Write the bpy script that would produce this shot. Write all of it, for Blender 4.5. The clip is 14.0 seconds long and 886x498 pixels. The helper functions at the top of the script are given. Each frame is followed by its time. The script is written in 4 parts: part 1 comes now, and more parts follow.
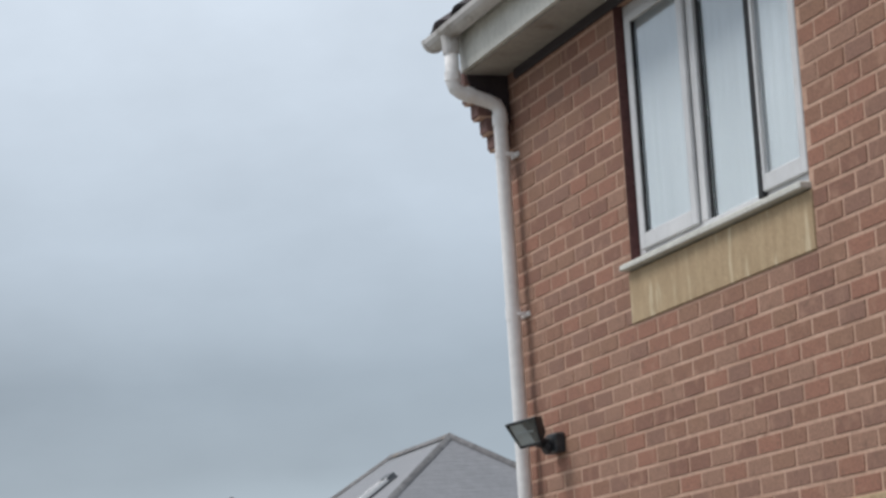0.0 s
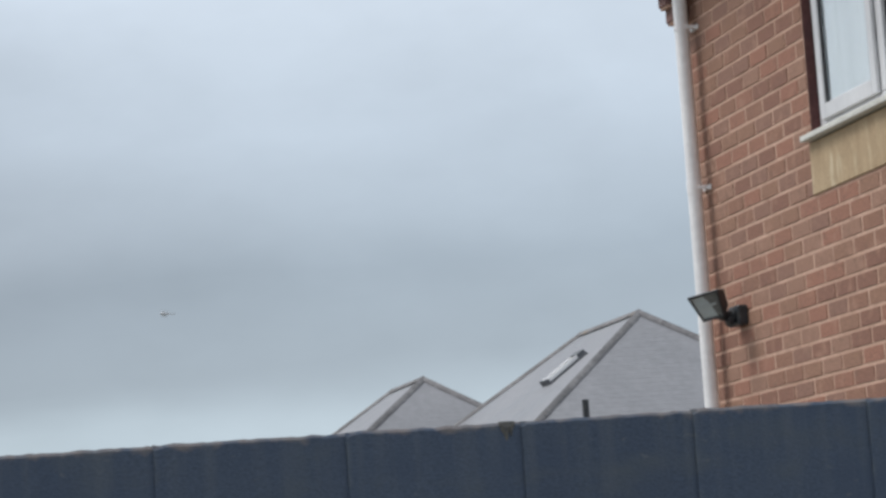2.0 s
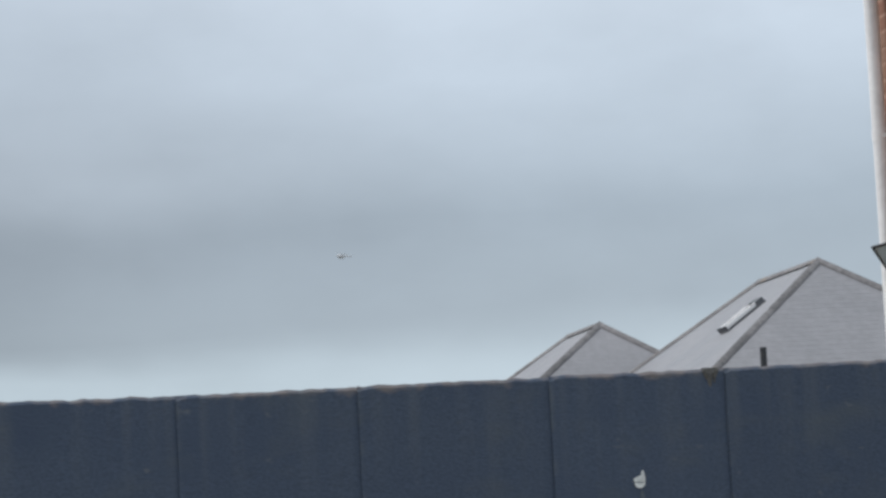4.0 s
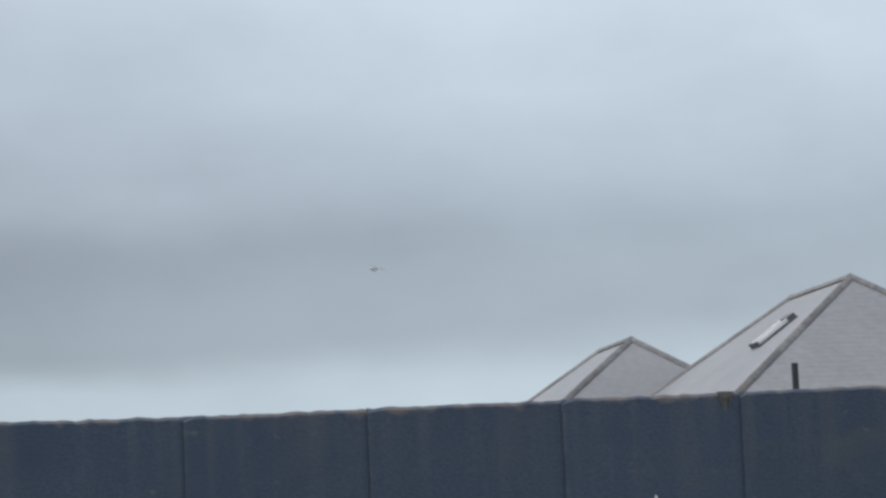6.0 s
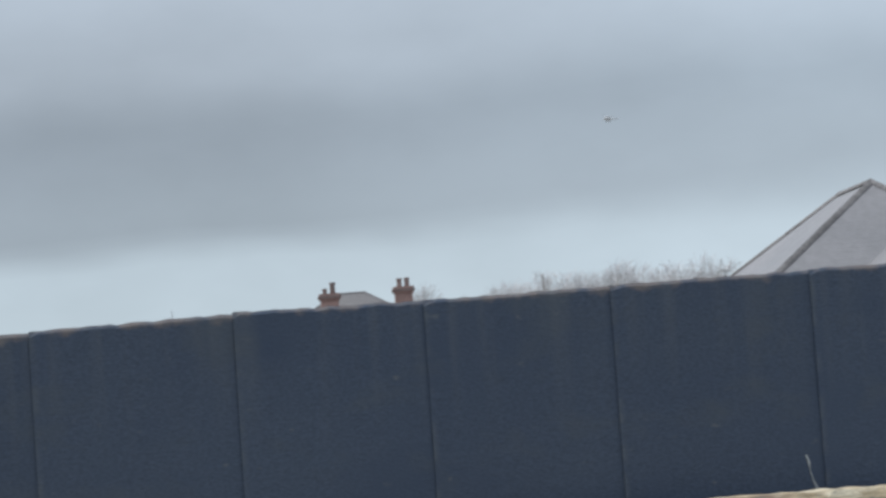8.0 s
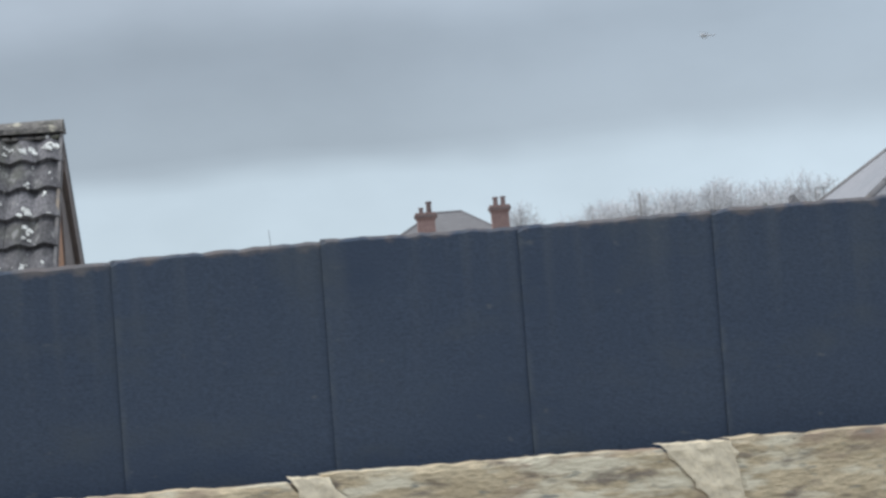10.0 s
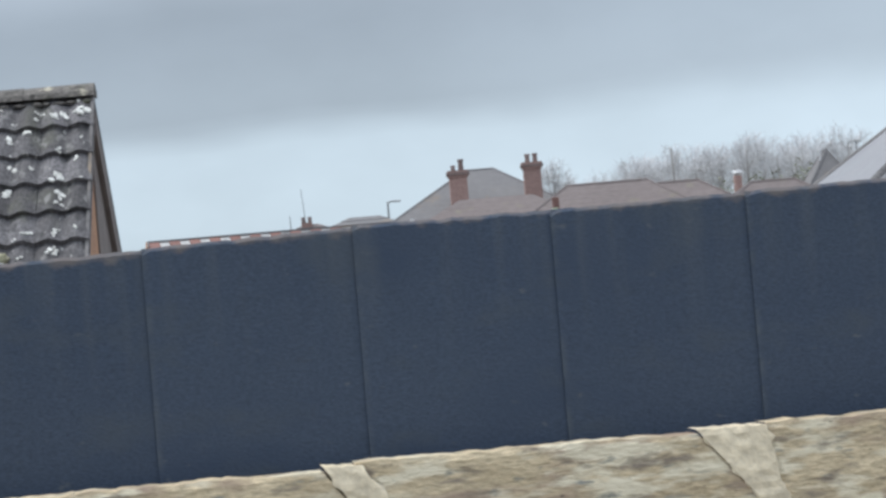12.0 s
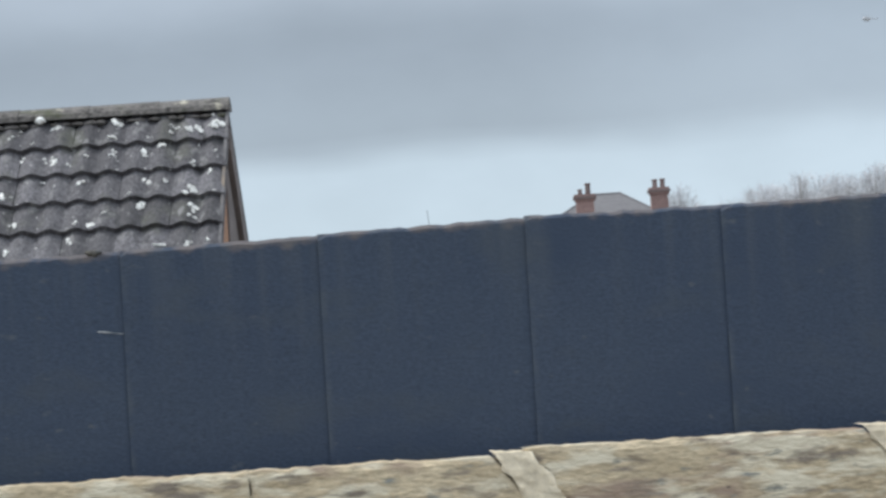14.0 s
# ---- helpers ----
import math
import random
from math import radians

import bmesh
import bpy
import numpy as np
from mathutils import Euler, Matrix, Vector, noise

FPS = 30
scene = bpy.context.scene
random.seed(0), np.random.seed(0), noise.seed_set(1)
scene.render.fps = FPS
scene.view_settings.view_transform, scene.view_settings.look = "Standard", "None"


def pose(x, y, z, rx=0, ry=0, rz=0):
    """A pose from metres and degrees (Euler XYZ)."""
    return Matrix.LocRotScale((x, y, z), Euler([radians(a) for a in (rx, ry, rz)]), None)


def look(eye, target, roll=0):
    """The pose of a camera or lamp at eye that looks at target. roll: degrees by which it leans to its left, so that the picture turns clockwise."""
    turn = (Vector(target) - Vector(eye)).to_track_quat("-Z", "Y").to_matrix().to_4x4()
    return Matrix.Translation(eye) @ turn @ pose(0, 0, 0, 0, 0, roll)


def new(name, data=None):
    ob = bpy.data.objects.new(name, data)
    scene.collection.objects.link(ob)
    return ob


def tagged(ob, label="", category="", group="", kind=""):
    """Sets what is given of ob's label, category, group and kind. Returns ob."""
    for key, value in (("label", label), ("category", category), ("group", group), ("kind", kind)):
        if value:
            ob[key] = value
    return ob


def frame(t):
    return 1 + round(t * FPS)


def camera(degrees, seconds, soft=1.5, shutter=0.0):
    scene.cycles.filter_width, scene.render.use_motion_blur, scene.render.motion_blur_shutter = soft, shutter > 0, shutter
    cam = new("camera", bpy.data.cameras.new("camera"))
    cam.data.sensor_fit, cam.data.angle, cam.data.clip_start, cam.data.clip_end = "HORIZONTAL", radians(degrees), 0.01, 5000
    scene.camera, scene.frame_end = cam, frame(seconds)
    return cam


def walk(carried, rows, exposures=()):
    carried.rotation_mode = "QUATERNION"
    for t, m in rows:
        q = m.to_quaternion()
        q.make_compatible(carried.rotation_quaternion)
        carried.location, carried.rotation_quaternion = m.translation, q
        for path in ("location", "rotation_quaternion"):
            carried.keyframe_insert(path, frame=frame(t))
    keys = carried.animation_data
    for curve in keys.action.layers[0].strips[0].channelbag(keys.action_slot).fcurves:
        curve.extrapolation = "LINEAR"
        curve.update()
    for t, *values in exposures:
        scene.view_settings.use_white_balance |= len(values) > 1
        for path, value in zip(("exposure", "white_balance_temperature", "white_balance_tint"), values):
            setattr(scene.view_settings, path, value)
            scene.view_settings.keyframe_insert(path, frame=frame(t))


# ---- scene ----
# The camera: a phone held at arm's length, panning from the brick house to the outbuilding.
cam = camera(18.217, 14.0, soft=2.9, shutter=0.3)


def aim(x, y, z, yaw, pitch, roll):
    a, b = radians(yaw), radians(pitch)
    way = Vector((-math.sin(a) * math.cos(b), math.cos(a) * math.cos(b), math.sin(b)))
    eye = Vector((x, y, z))
    return look(eye, eye + 10 * way, roll)


PATH = [
    (0, -4.304, -9.253, 1.717, -17.950, 9.395, -3.649),
    (0.5, -4.264, -9.259, 1.709, -17.039, 8.688, -4.227),
    (1, -4.271, -9.286, 1.713, -16.127, 8.063, -4.580),
    (1.5, -4.277, -9.289, 1.701, -14.957, 7.563, -4.375),
    (2, -4.273, -9.300, 1.693, -13.804, 7.163, -4.012),
    (2.5, -4.274, -9.299, 1.693, -12.772, 6.791, -3.719),
    (3, -4.286, -9.302, 1.693, -11.828, 6.441, -3.495),
    (3.5, -4.288, -9.303, 1.692, -10.886, 6.208, -3.148),
    (4, -4.295, -9.293, 1.694, -10.062, 6.240, -2.930),
    (4.2, -4.305, -9.296, 1.693, -9.842, 6.305, -2.763),
    (6.3, -4.270, -9.266, 1.705, -9.174, 6.557, -2.371),
    (6.5, -4.269, -9.264, 1.707, -8.798, 6.195, -2.339),
    (7, -4.271, -9.249, 1.712, -7.413, 5.159, -2.689),
    (7.5, -4.272, -9.243, 1.720, -5.811, 4.427, -3.738),
    (8, -4.270, -9.228, 1.725, -4.321, 3.758, -4.089),
    (8.5, -4.266, -9.219, 1.725, -3.241, 3.275, -3.910),
    (10.8, -4.263, -9.138, 1.754, -1.926, 1.689, -4.497),
    (11, -4.263, -9.139, 1.759, -1.900, 1.547, -4.582),
    (11.5, -4.259, -9.138, 1.753, -1.775, 1.368, -4.592),
    (12, -4.261, -9.146, 1.754, -1.463, 1.385, -4.799),
    (12.5, -4.257, -9.134, 1.760, -0.989, 1.529, -4.662),
    (13, -4.268, -9.149, 1.763, -0.338, 1.731, -4.337),
    (13.5, -4.276, -9.169, 1.742, 0.338, 1.940, -3.861),
    (14, -4.297, -9.173, 1.732, 1.078, 2.045, -3.478),
]
EXPOSURES = [(0, 0.0, 6420, 10), (1, 0.03, 6420, 10), (2, 0.11, 6410, 10), (4.2, 0.12, 6400, 10), (6.3, 0.09, 6380, 10), (8.5, 0.17, 6330, 10), (10.8, 0.36, 6250, 10), (11.5, 0.40, 6250, 10), (12.5, 0.37, 6250, 10), (13, 0.23, 6250, 10), (13.5, 0.26, 6250, 10), (14, 0.35, 6250, 10)]
walk(cam, [(t, aim(*row)) for t, *row in PATH], EXPOSURES)

# ---- world and sun: an overcast sky with a brighter strip over the horizon ----
world = bpy.data.worlds.new("overcast_sky")
scene.world = world
world.use_nodes = True
wn, wl = world.node_tree.nodes, world.node_tree.links
wn.clear()


def wnode(kind, **values):
    n = wn.new(kind)
    for key, value in values.items():
        n.inputs[key].default_value = value
    return n


w_coord = wn.new("ShaderNodeTexCoord")
w_split = wn.new("ShaderNodeSeparateXYZ")
wl.new(w_coord.outputs["Generated"], w_split.inputs[0])
w_stretch = wn.new("ShaderNodeMapping")
w_stretch.inputs["Scale"].default_value = (5.0, 5.0, 16.0)
wl.new(w_coord.outputs["Generated"], w_stretch.inputs["Vector"])
w_noise = wnode("ShaderNodeTexNoise", Scale=1.0, Detail=4.0, Roughness=0.5)
wl.new(w_stretch.outputs[0], w_noise.inputs["Vector"])
w_shift = wn.new("ShaderNodeMath")
w_shift.operation = "MULTIPLY_ADD"
w_shift.inputs[1].default_value, w_shift.inputs[2].default_value = 0.018, -0.009
wl.new(w_noise.outputs["Fac"], w_shift.inputs[0])
w_lean = wn.new("ShaderNodeMath")
w_lean.operation = "MULTIPLY_ADD"
w_lean.inputs[1].default_value = -0.02
wl.new(w_split.outputs["X"], w_lean.inputs[0])
wl.new(w_shift.outputs[0], w_lean.inputs[2])
w_height = wn.new("ShaderNodeMath")
w_height.operation = "ADD"
wl.new(w_split.outputs["Z"], w_height.inputs[0])
wl.new(w_lean.outputs[0], w_height.inputs[1])
w_ramp = wn.new("ShaderNodeValToRGB")
ramp = w_ramp.color_ramp
ramp.elements[0].position, ramp.elements[0].color = 0.0, (0.41, 0.48, 0.52, 1)
ramp.elements[1].position, ramp.elements[1].color = 1.0, (0.9, 0.96, 1.0, 1)
for at, colour in ((0.046, (0.50, 0.587, 0.643)), (0.064, (0.475, 0.557, 0.613)), (0.078, (0.315, 0.365, 0.41)), (0.113, (0.285, 0.329, 0.375)), (0.138, (0.38, 0.433, 0.49)), (0.175, (0.45, 0.515, 0.585)), (0.24, (0.62, 0.70, 0.79)), (0.45, (0.82, 0.89, 0.97))):
    e = ramp.elements.new(at)
    e.color = (*colour, 1)
ramp.interpolation = "EASE"
wl.new(w_height.outputs[0], w_ramp.inputs[0])
w_zenith = wn.new("ShaderNodeMapRange")
w_zenith.inputs["From Min"].default_value, w_zenith.inputs["From Max"].default_value = 0.3, 0.9
w_zenith.inputs["To Min"].default_value, w_zenith.inputs["To Max"].default_value = 1.0, 1.2
wl.new(w_split.outputs["Z"], w_zenith.inputs["Value"])
w_cloud = wn.new("ShaderNodeBackground")
w_soft = wn.new("ShaderNodeValToRGB")
soft_ramp = w_soft.color_ramp
soft_ramp.elements[0].position, soft_ramp.elements[0].color = 0.0, (0.60, 0.70, 0.76, 1)
soft_ramp.elements[1].position, soft_ramp.elements[1].color = 1.0, (0.9, 0.96, 1.0, 1)
for at, colour in ((0.061, (0.51, 0.597, 0.658)), (0.081, (0.39, 0.453, 0.51)), (0.118, (0.378, 0.443, 0.506)), (0.165, (0.55, 0.63, 0.715)), (0.24, (0.69, 0.77, 0.86)), (0.45, (0.82, 0.89, 0.97))):
    e = soft_ramp.elements.new(at)
    e.color = (*colour, 1)
wl.new(w_height.outputs[0], w_soft.inputs[0])
w_east = wn.new("ShaderNodeMapRange")
w_east.interpolation_type = "SMOOTHSTEP"
w_east.inputs["From Min"].default_value, w_east.inputs["From Max"].default_value = -0.02, 0.24
wl.new(w_split.outputs["X"], w_east.inputs["Value"])
w_both = wn.new("ShaderNodeMix")
w_both.data_type = "RGBA"
wl.new(w_east.outputs["Result"], w_both.inputs["Factor"])
wl.new(w_ramp.outputs[0], w_both.inputs["A"])
wl.new(w_soft.outputs[0], w_both.inputs["B"])
wl.new(w_both.outputs["Result"], w_cloud.inputs["Color"])
w_patch = wn.new("ShaderNodeMapping")
w_patch.inputs["Scale"].default_value = (9.0, 9.0, 17.0)
wl.new(w_coord.outputs["Generated"], w_patch.inputs["Vector"])
w_mottle = wnode("ShaderNodeTexNoise", Scale=1.0, Detail=5.0, Roughness=0.55)
wl.new(w_patch.outputs[0], w_mottle.inputs["Vector"])
w_even = wn.new("ShaderNodeMapRange")
w_even.inputs["From Min"].default_value, w_even.inputs["From Max"].default_value = 0.3, 0.7
w_even.inputs["To Min"].default_value, w_even.inputs["To Max"].default_value = 0.93, 1.07
wl.new(w_mottle.outputs["Fac"], w_even.inputs["Value"])
w_power = wn.new("ShaderNodeMath")
w_power.operation = "MULTIPLY"
wl.new(w_zenith.outputs[0], w_power.inputs[0])
wl.new(w_even.outputs[0], w_power.inputs[1])
wl.new(w_power.outputs[0], w_cloud.inputs["Strength"])
w_sky = wn.new("ShaderNodeTexSky")
w_sky.sky_type = "NISHITA"
w_sky.sun_disc = False
w_sky.sun_elevation, w_sky.sun_rotation = radians(58), radians(291.5)
w_clear = wnode("ShaderNodeBackground", Strength=0.06)
wl.new(w_sky.outputs[0], w_clear.inputs["Color"])
w_mix = wn.new("ShaderNodeMixShader")
w_mix.inputs[0].default_value = 0.94
w_out = wn.new("ShaderNodeOutputWorld")
wl.new(w_clear.outputs[0], w_mix.inputs[1])
wl.new(w_cloud.outputs[0], w_mix.inputs[2])
wl.new(w_mix.outputs[0], w_out.inputs["Surface"])

sun = new("sun", bpy.data.lights.new("sun", "SUN"))
sun.data.energy, sun.data.angle, sun.data.color = 2.25, radians(22), (1.0, 0.96, 0.9)
sun.matrix_world = look((-43, 17, 73), (0, 0, 0))


# ---- materials ----
def surface(name, colours, scale=6.0, fine=70.0, rough=0.8, bump=0.3, depth=0.004, vary=0.0, stretch=(1, 1, 1), metal=0.0, spots=None, gloss=0.4, grain=0.25):
    """A worn surface: two colours mixed by a broad noise, a fine grain, a piece-by-piece change and, if wanted, spots (colour, scale, from, to)."""
    m = bpy.data.materials.new(name)
    m.use_nodes = True
    n, l = m.node_tree.nodes, m.node_tree.links
    b = n["Principled BSDF"]
    b.inputs["Metallic"].default_value = metal
    b.inputs["Specular IOR Level"].default_value = gloss
    place = n.new("ShaderNodeNewGeometry")
    mapping = n.new("ShaderNodeMapping")
    mapping.inputs["Scale"].default_value = stretch
    l.new(place.outputs["Position"], mapping.inputs["Vector"])

    def cloud(s, detail=5.0, rougher=0.6):
        t = n.new("ShaderNodeTexNoise")
        t.inputs["Scale"].default_value, t.inputs["Detail"].default_value, t.inputs["Roughness"].default_value = s, detail, rougher
        l.new(mapping.outputs[0], t.inputs["Vector"])
        return t.outputs["Fac"]

    def mixed(fac, a, c):
        x = n.new("ShaderNodeMix")
        x.data_type = "RGBA"
        for value, socket in ((fac, x.inputs["Factor"]), (a, x.inputs["A"]), (c, x.inputs["B"])):
            if isinstance(value, (tuple, float)):
                socket.default_value = (*value, 1) if isinstance(value, tuple) else value
            else:
                l.new(value, socket)
        return x.outputs["Result"]

    def ranged(value, lo, hi, to_lo=0.0, to_hi=1.0):
        r = n.new("ShaderNodeMapRange")
        r.inputs["From Min"].default_value, r.inputs["From Max"].default_value = lo, hi
        r.inputs["To Min"].default_value, r.inputs["To Max"].default_value = to_lo, to_hi
        l.new(value, r.inputs["Value"])
        return r.outputs["Result"]

    broad, grainy = cloud(scale), cloud(fine, 3.0)
    colour = mixed(ranged(broad, 0.34, 0.66), colours[0], colours[1])
    if vary:
        one, two, total = n.new("ShaderNodeObjectInfo"), place, n.new("ShaderNodeMath")
        total.operation = "ADD"
        l.new(one.outputs["Random"], total.inputs[0])
        l.new(two.outputs["Random Per Island"], total.inputs[1])
        part_of = n.new("ShaderNodeMath")
        part_of.operation = "FRACT"
        l.new(total.outputs[0], part_of.inputs[0])
        if len(colours) > 2:
            chosen = n.new("ShaderNodeValToRGB")
            chosen.color_ramp.interpolation = "CONSTANT"
            for k, c in enumerate(colours[2:]):
                e = chosen.color_ramp.elements[k] if k < 2 else chosen.color_ramp.elements.new(1.0)
                e.position, e.color = k / (len(colours) - 2), (*c, 1)
            l.new(part_of.outputs[0], chosen.inputs[0])
            colour = mixed(vary, colour, chosen.outputs[0])
        else:
            hsv = n.new("ShaderNodeHueSaturation")
            l.new(colour, hsv.inputs["Color"])
            l.new(ranged(part_of.outputs[0], 0, 1, 1 - vary, 1 + vary), hsv.inputs["Value"])
            colour = hsv.outputs["Color"]
    shade = n.new("ShaderNodeHueSaturation")
    l.new(colour, shade.inputs["Color"])
    l.new(ranged(grainy, 0.3, 0.7, 1 - grain, 1 + grain), shade.inputs["Value"])
    colour = shade.outputs["Color"]
    for spot in spots or ():
        tint, s, lo, hi = spot[:4]
        colour = mixed(ranged(cloud(s, 4.0, 0.55), lo, hi), colour, tint)
    l.new(colour, b.inputs["Base Color"])
    l.new(ranged(broad, 0.3, 0.7, rough - 0.08, min(1.0, rough + 0.08)), b.inputs["Roughness"])
    bumped = n.new("ShaderNodeBump")
    bumped.inputs["Strength"].default_value, bumped.inputs["Distance"].default_value = bump, depth
    l.new(grainy, bumped.inputs["Height"])
    l.new(bumped.outputs[0], b.inputs["Normal"])
    return m


BRICK = surface("brick_clay", [(0.247, 0.125, 0.088), (0.296, 0.158, 0.110), (0.292, 0.137, 0.096), (0.202, 0.102, 0.075), (0.288, 0.172, 0.124), (0.239, 0.128, 0.088), (0.280, 0.137, 0.095), (0.225, 0.130, 0.099), (0.261, 0.150, 0.102)], 3.5, 90, 0.9, 0.5, 0.003, 0.66, spots=[((0.378, 0.221, 0.159), 9, 0.56, 0.80), ((0.180, 0.106, 0.075), 22, 0.58, 0.76)])
MORTAR = surface("mortar", [(0.428, 0.268, 0.196), (0.546, 0.362, 0.278)], 3.5, 160, 0.95, 0.5, 0.003, spots=[((0.321, 0.194, 0.144), 7, 0.56, 0.74)])
PVC = surface("white_plastic", [(0.55, 0.55, 0.565), (0.64, 0.64, 0.655)], 4, 30, 0.4, 0.03, 0.001, grain=0.04, spots=[((0.50, 0.49, 0.46), 7, 0.62, 0.85)])
PIPE = surface("aged_white_plastic", [(0.76, 0.745, 0.745), (0.82, 0.81, 0.81)], 5, 40, 0.5, 0.05, 0.001, grain=0.05, spots=[((0.55, 0.47, 0.43), 9, 0.70, 0.92)])
FASCIA = surface("fascia_paint", [(0.50, 0.49, 0.45), (0.62, 0.61, 0.57)], 5, 40, 0.6, 0.08, 0.001, grain=0.08, spots=[((0.30, 0.27, 0.22), 10, 0.60, 0.82)])
SILLSTONE = surface("yellow_stone", [(0.35, 0.25, 0.15), (0.44, 0.33, 0.21)], 3, 60, 0.9, 0.4, 0.003, stretch=(1, 6, 1.2), spots=[((0.66, 0.58, 0.42), 2.2, 0.58, 0.75), ((0.30, 0.23, 0.13), 3, 0.62, 0.8)])
# pipe plastic with grime stains; its base is also greyed to imitate shade
GUTTER = surface("grimy_shaded_plastic", [(0.50, 0.485, 0.48), (0.64, 0.62, 0.61)], 4, 40, 0.55, 0.08, 0.001, grain=0.08, stretch=(1, 0.5, 1), spots=[((0.30, 0.27, 0.24), 7, 0.52, 0.70), ((0.17, 0.15, 0.13), 14, 0.60, 0.74)])
# fascia paint darkened: the underside's shade is put into this colour
SOFFIT = surface("shaded_soffit_board", [(0.30, 0.28, 0.255), (0.38, 0.36, 0.33)], 4, 40, 0.8, 0.1, 0.001, grain=0.1, spots=[((0.19, 0.165, 0.14), 6, 0.55, 0.78)])
# near black, for pieces that imitate the deep shade under the eaves
EAVES_SHADE = surface("eaves_shade_black", [(0.030, 0.023, 0.026), (0.046, 0.036, 0.039)], 8, 60, 0.85, 0.3)
GASKET = surface("black_rubber", [(0.012, 0.012, 0.014), (0.02, 0.02, 0.022)], 8, 60, 0.7, 0.05)
ROOFTILE = surface("dark_brown_tile", [(0.030, 0.024, 0.027), (0.052, 0.040, 0.043)], 5, 60, 0.85, 0.4, 0.004, 0.3)
BLACK = surface("black_metal", [(0.02, 0.022, 0.026), (0.035, 0.037, 0.042)], 12, 80, 0.5, 0.1, 0.001, spots=[((0.09, 0.08, 0.07), 20, 0.62, 0.8)])
CHROME = surface("reflector", [(0.50, 0.54, 0.56), (0.60, 0.64, 0.66)], 12, 60, 0.35, 0.03, 0.001, metal=0.15, grain=0.05)
SLATE = surface("grey_slate", [(0.145, 0.145, 0.158), (0.185, 0.184, 0.198)], 0.9, 9, 0.5, 0.25, 0.004, 0.0, grain=0.10, gloss=0.6)
RIDGE = surface("ridge_tile", [(0.135, 0.130, 0.134), (0.175, 0.168, 0.17)], 2, 16, 0.9, 0.3, 0.004, 0.15, spots=[((0.25, 0.195, 0.14), 1.3, 0.58, 0.75)])
LEAD = surface("lead_flashing", [(0.07, 0.075, 0.085), (0.11, 0.115, 0.125)], 3, 30, 0.6, 0.2)
RENDER = surface("wall_render", [(0.42, 0.39, 0.35), (0.50, 0.47, 0.42)], 1.5, 30, 0.9, 0.2)
# brick lightened and dulled to imitate haze over the far houses
REDBRICK = surface("hazed_red_brick", [(0.275, 0.182, 0.162), (0.325, 0.222, 0.20)], 3, 14, 0.9, 0.3, 0.004, 0.12, stretch=(1, 1, 4))
POTCLAY = surface("chimney_pot_clay", [(0.165, 0.125, 0.118), (0.215, 0.165, 0.155)], 4, 20, 0.85, 0.2, vary=0.15)
# both far roof colours are pulled towards grey as painted haze
CLAYROOF = surface("hazed_weathered_clay_roof", [(0.138, 0.116, 0.115), (0.163, 0.139, 0.137)], 0.7, 5, 0.9, 0.05, 0.004, 0.0, grain=0.1, spots=[((0.18, 0.165, 0.125), 1.5, 0.60, 0.8)])
GREYROOF = surface("hazed_grey_brown_roof", [(0.140, 0.137, 0.143), (0.166, 0.161, 0.165)], 0.7, 5, 0.9, 0.05, 0.004, 0.0, grain=0.08, spots=[((0.22, 0.17, 0.12), 1.2, 0.60, 0.8)])
STRIPE_RED = surface("red_sheet", [(0.165, 0.085, 0.075), (0.22, 0.118, 0.103)], 3, 30, 0.8, 0.2, vary=0.15)
STRIPE_WHITE = surface("white_sheet", [(0.34, 0.34, 0.345), (0.43, 0.425, 0.42)], 3, 30, 0.6, 0.1, vary=0.08, grain=0.08)
GABLEBRICK = surface("orange_brick", [(0.32, 0.18, 0.115), (0.40, 0.235, 0.15)], 5, 50, 0.9, 0.3, vary=0.12)
TIMBER = surface("weathered_brown_timber", [(0.125, 0.108, 0.106), (0.185, 0.163, 0.158)], 4, 60, 0.85, 0.4, stretch=(4, 1, 1))
LICHENTILE = surface("grey_concrete_tile", [(0.060, 0.058, 0.063), (0.118, 0.114, 0.122)], 5.5, 60, 0.9, 0.6, 0.005, 0.26, stretch=(1, 0.5, 0.5), grain=0.5, spots=[((0.075, 0.078, 0.060), 3.5, 0.56, 0.72), ((0.038, 0.038, 0.041), 11, 0.57, 0.70), ((0.18, 0.178, 0.178), 14, 0.58, 0.70), ((0.38, 0.38, 0.37), 34, 0.67, 0.71)])
LICHEN = surface("pale_lichen", [(0.52, 0.53, 0.51), (0.70, 0.70, 0.67)], 30, 160, 0.95, 0.5, 0.003, 0.3)
MOSS = surface("yellow_green_moss", [(0.22, 0.215, 0.14), (0.34, 0.33, 0.23)], 40, 200, 0.95, 0.5, 0.003, spots=[((0.50, 0.48, 0.38), 60, 0.56, 0.68)])
MOSSRIDGE = surface("mossy_ridge_tile", [(0.075, 0.070, 0.066), (0.135, 0.126, 0.118)], 6, 45, 0.95, 0.7, 0.006, 0.22, grain=0.4, spots=[((0.07, 0.075, 0.045), 5, 0.52, 0.66), ((0.045, 0.042, 0.04), 13, 0.57, 0.68), ((0.34, 0.32, 0.26), 9, 0.63, 0.70)])
STONE = surface("pale_weathered_stone", [(0.462, 0.369, 0.242), (0.594, 0.490, 0.336)], 12, 110, 0.95, 0.7, 0.003, 0.10, stretch=(1, 1, 3.6), grain=0.28, spots=[((0.363, 0.270, 0.204), 10, 0.54, 0.66), ((0.726, 0.649, 0.495), 21, 0.52, 0.62), ((0.248, 0.204, 0.160), 27, 0.56, 0.68), ((0.264, 0.259, 0.226), 44, 0.61, 0.72), ((0.143, 0.116, 0.088), 75, 0.68, 0.74)])
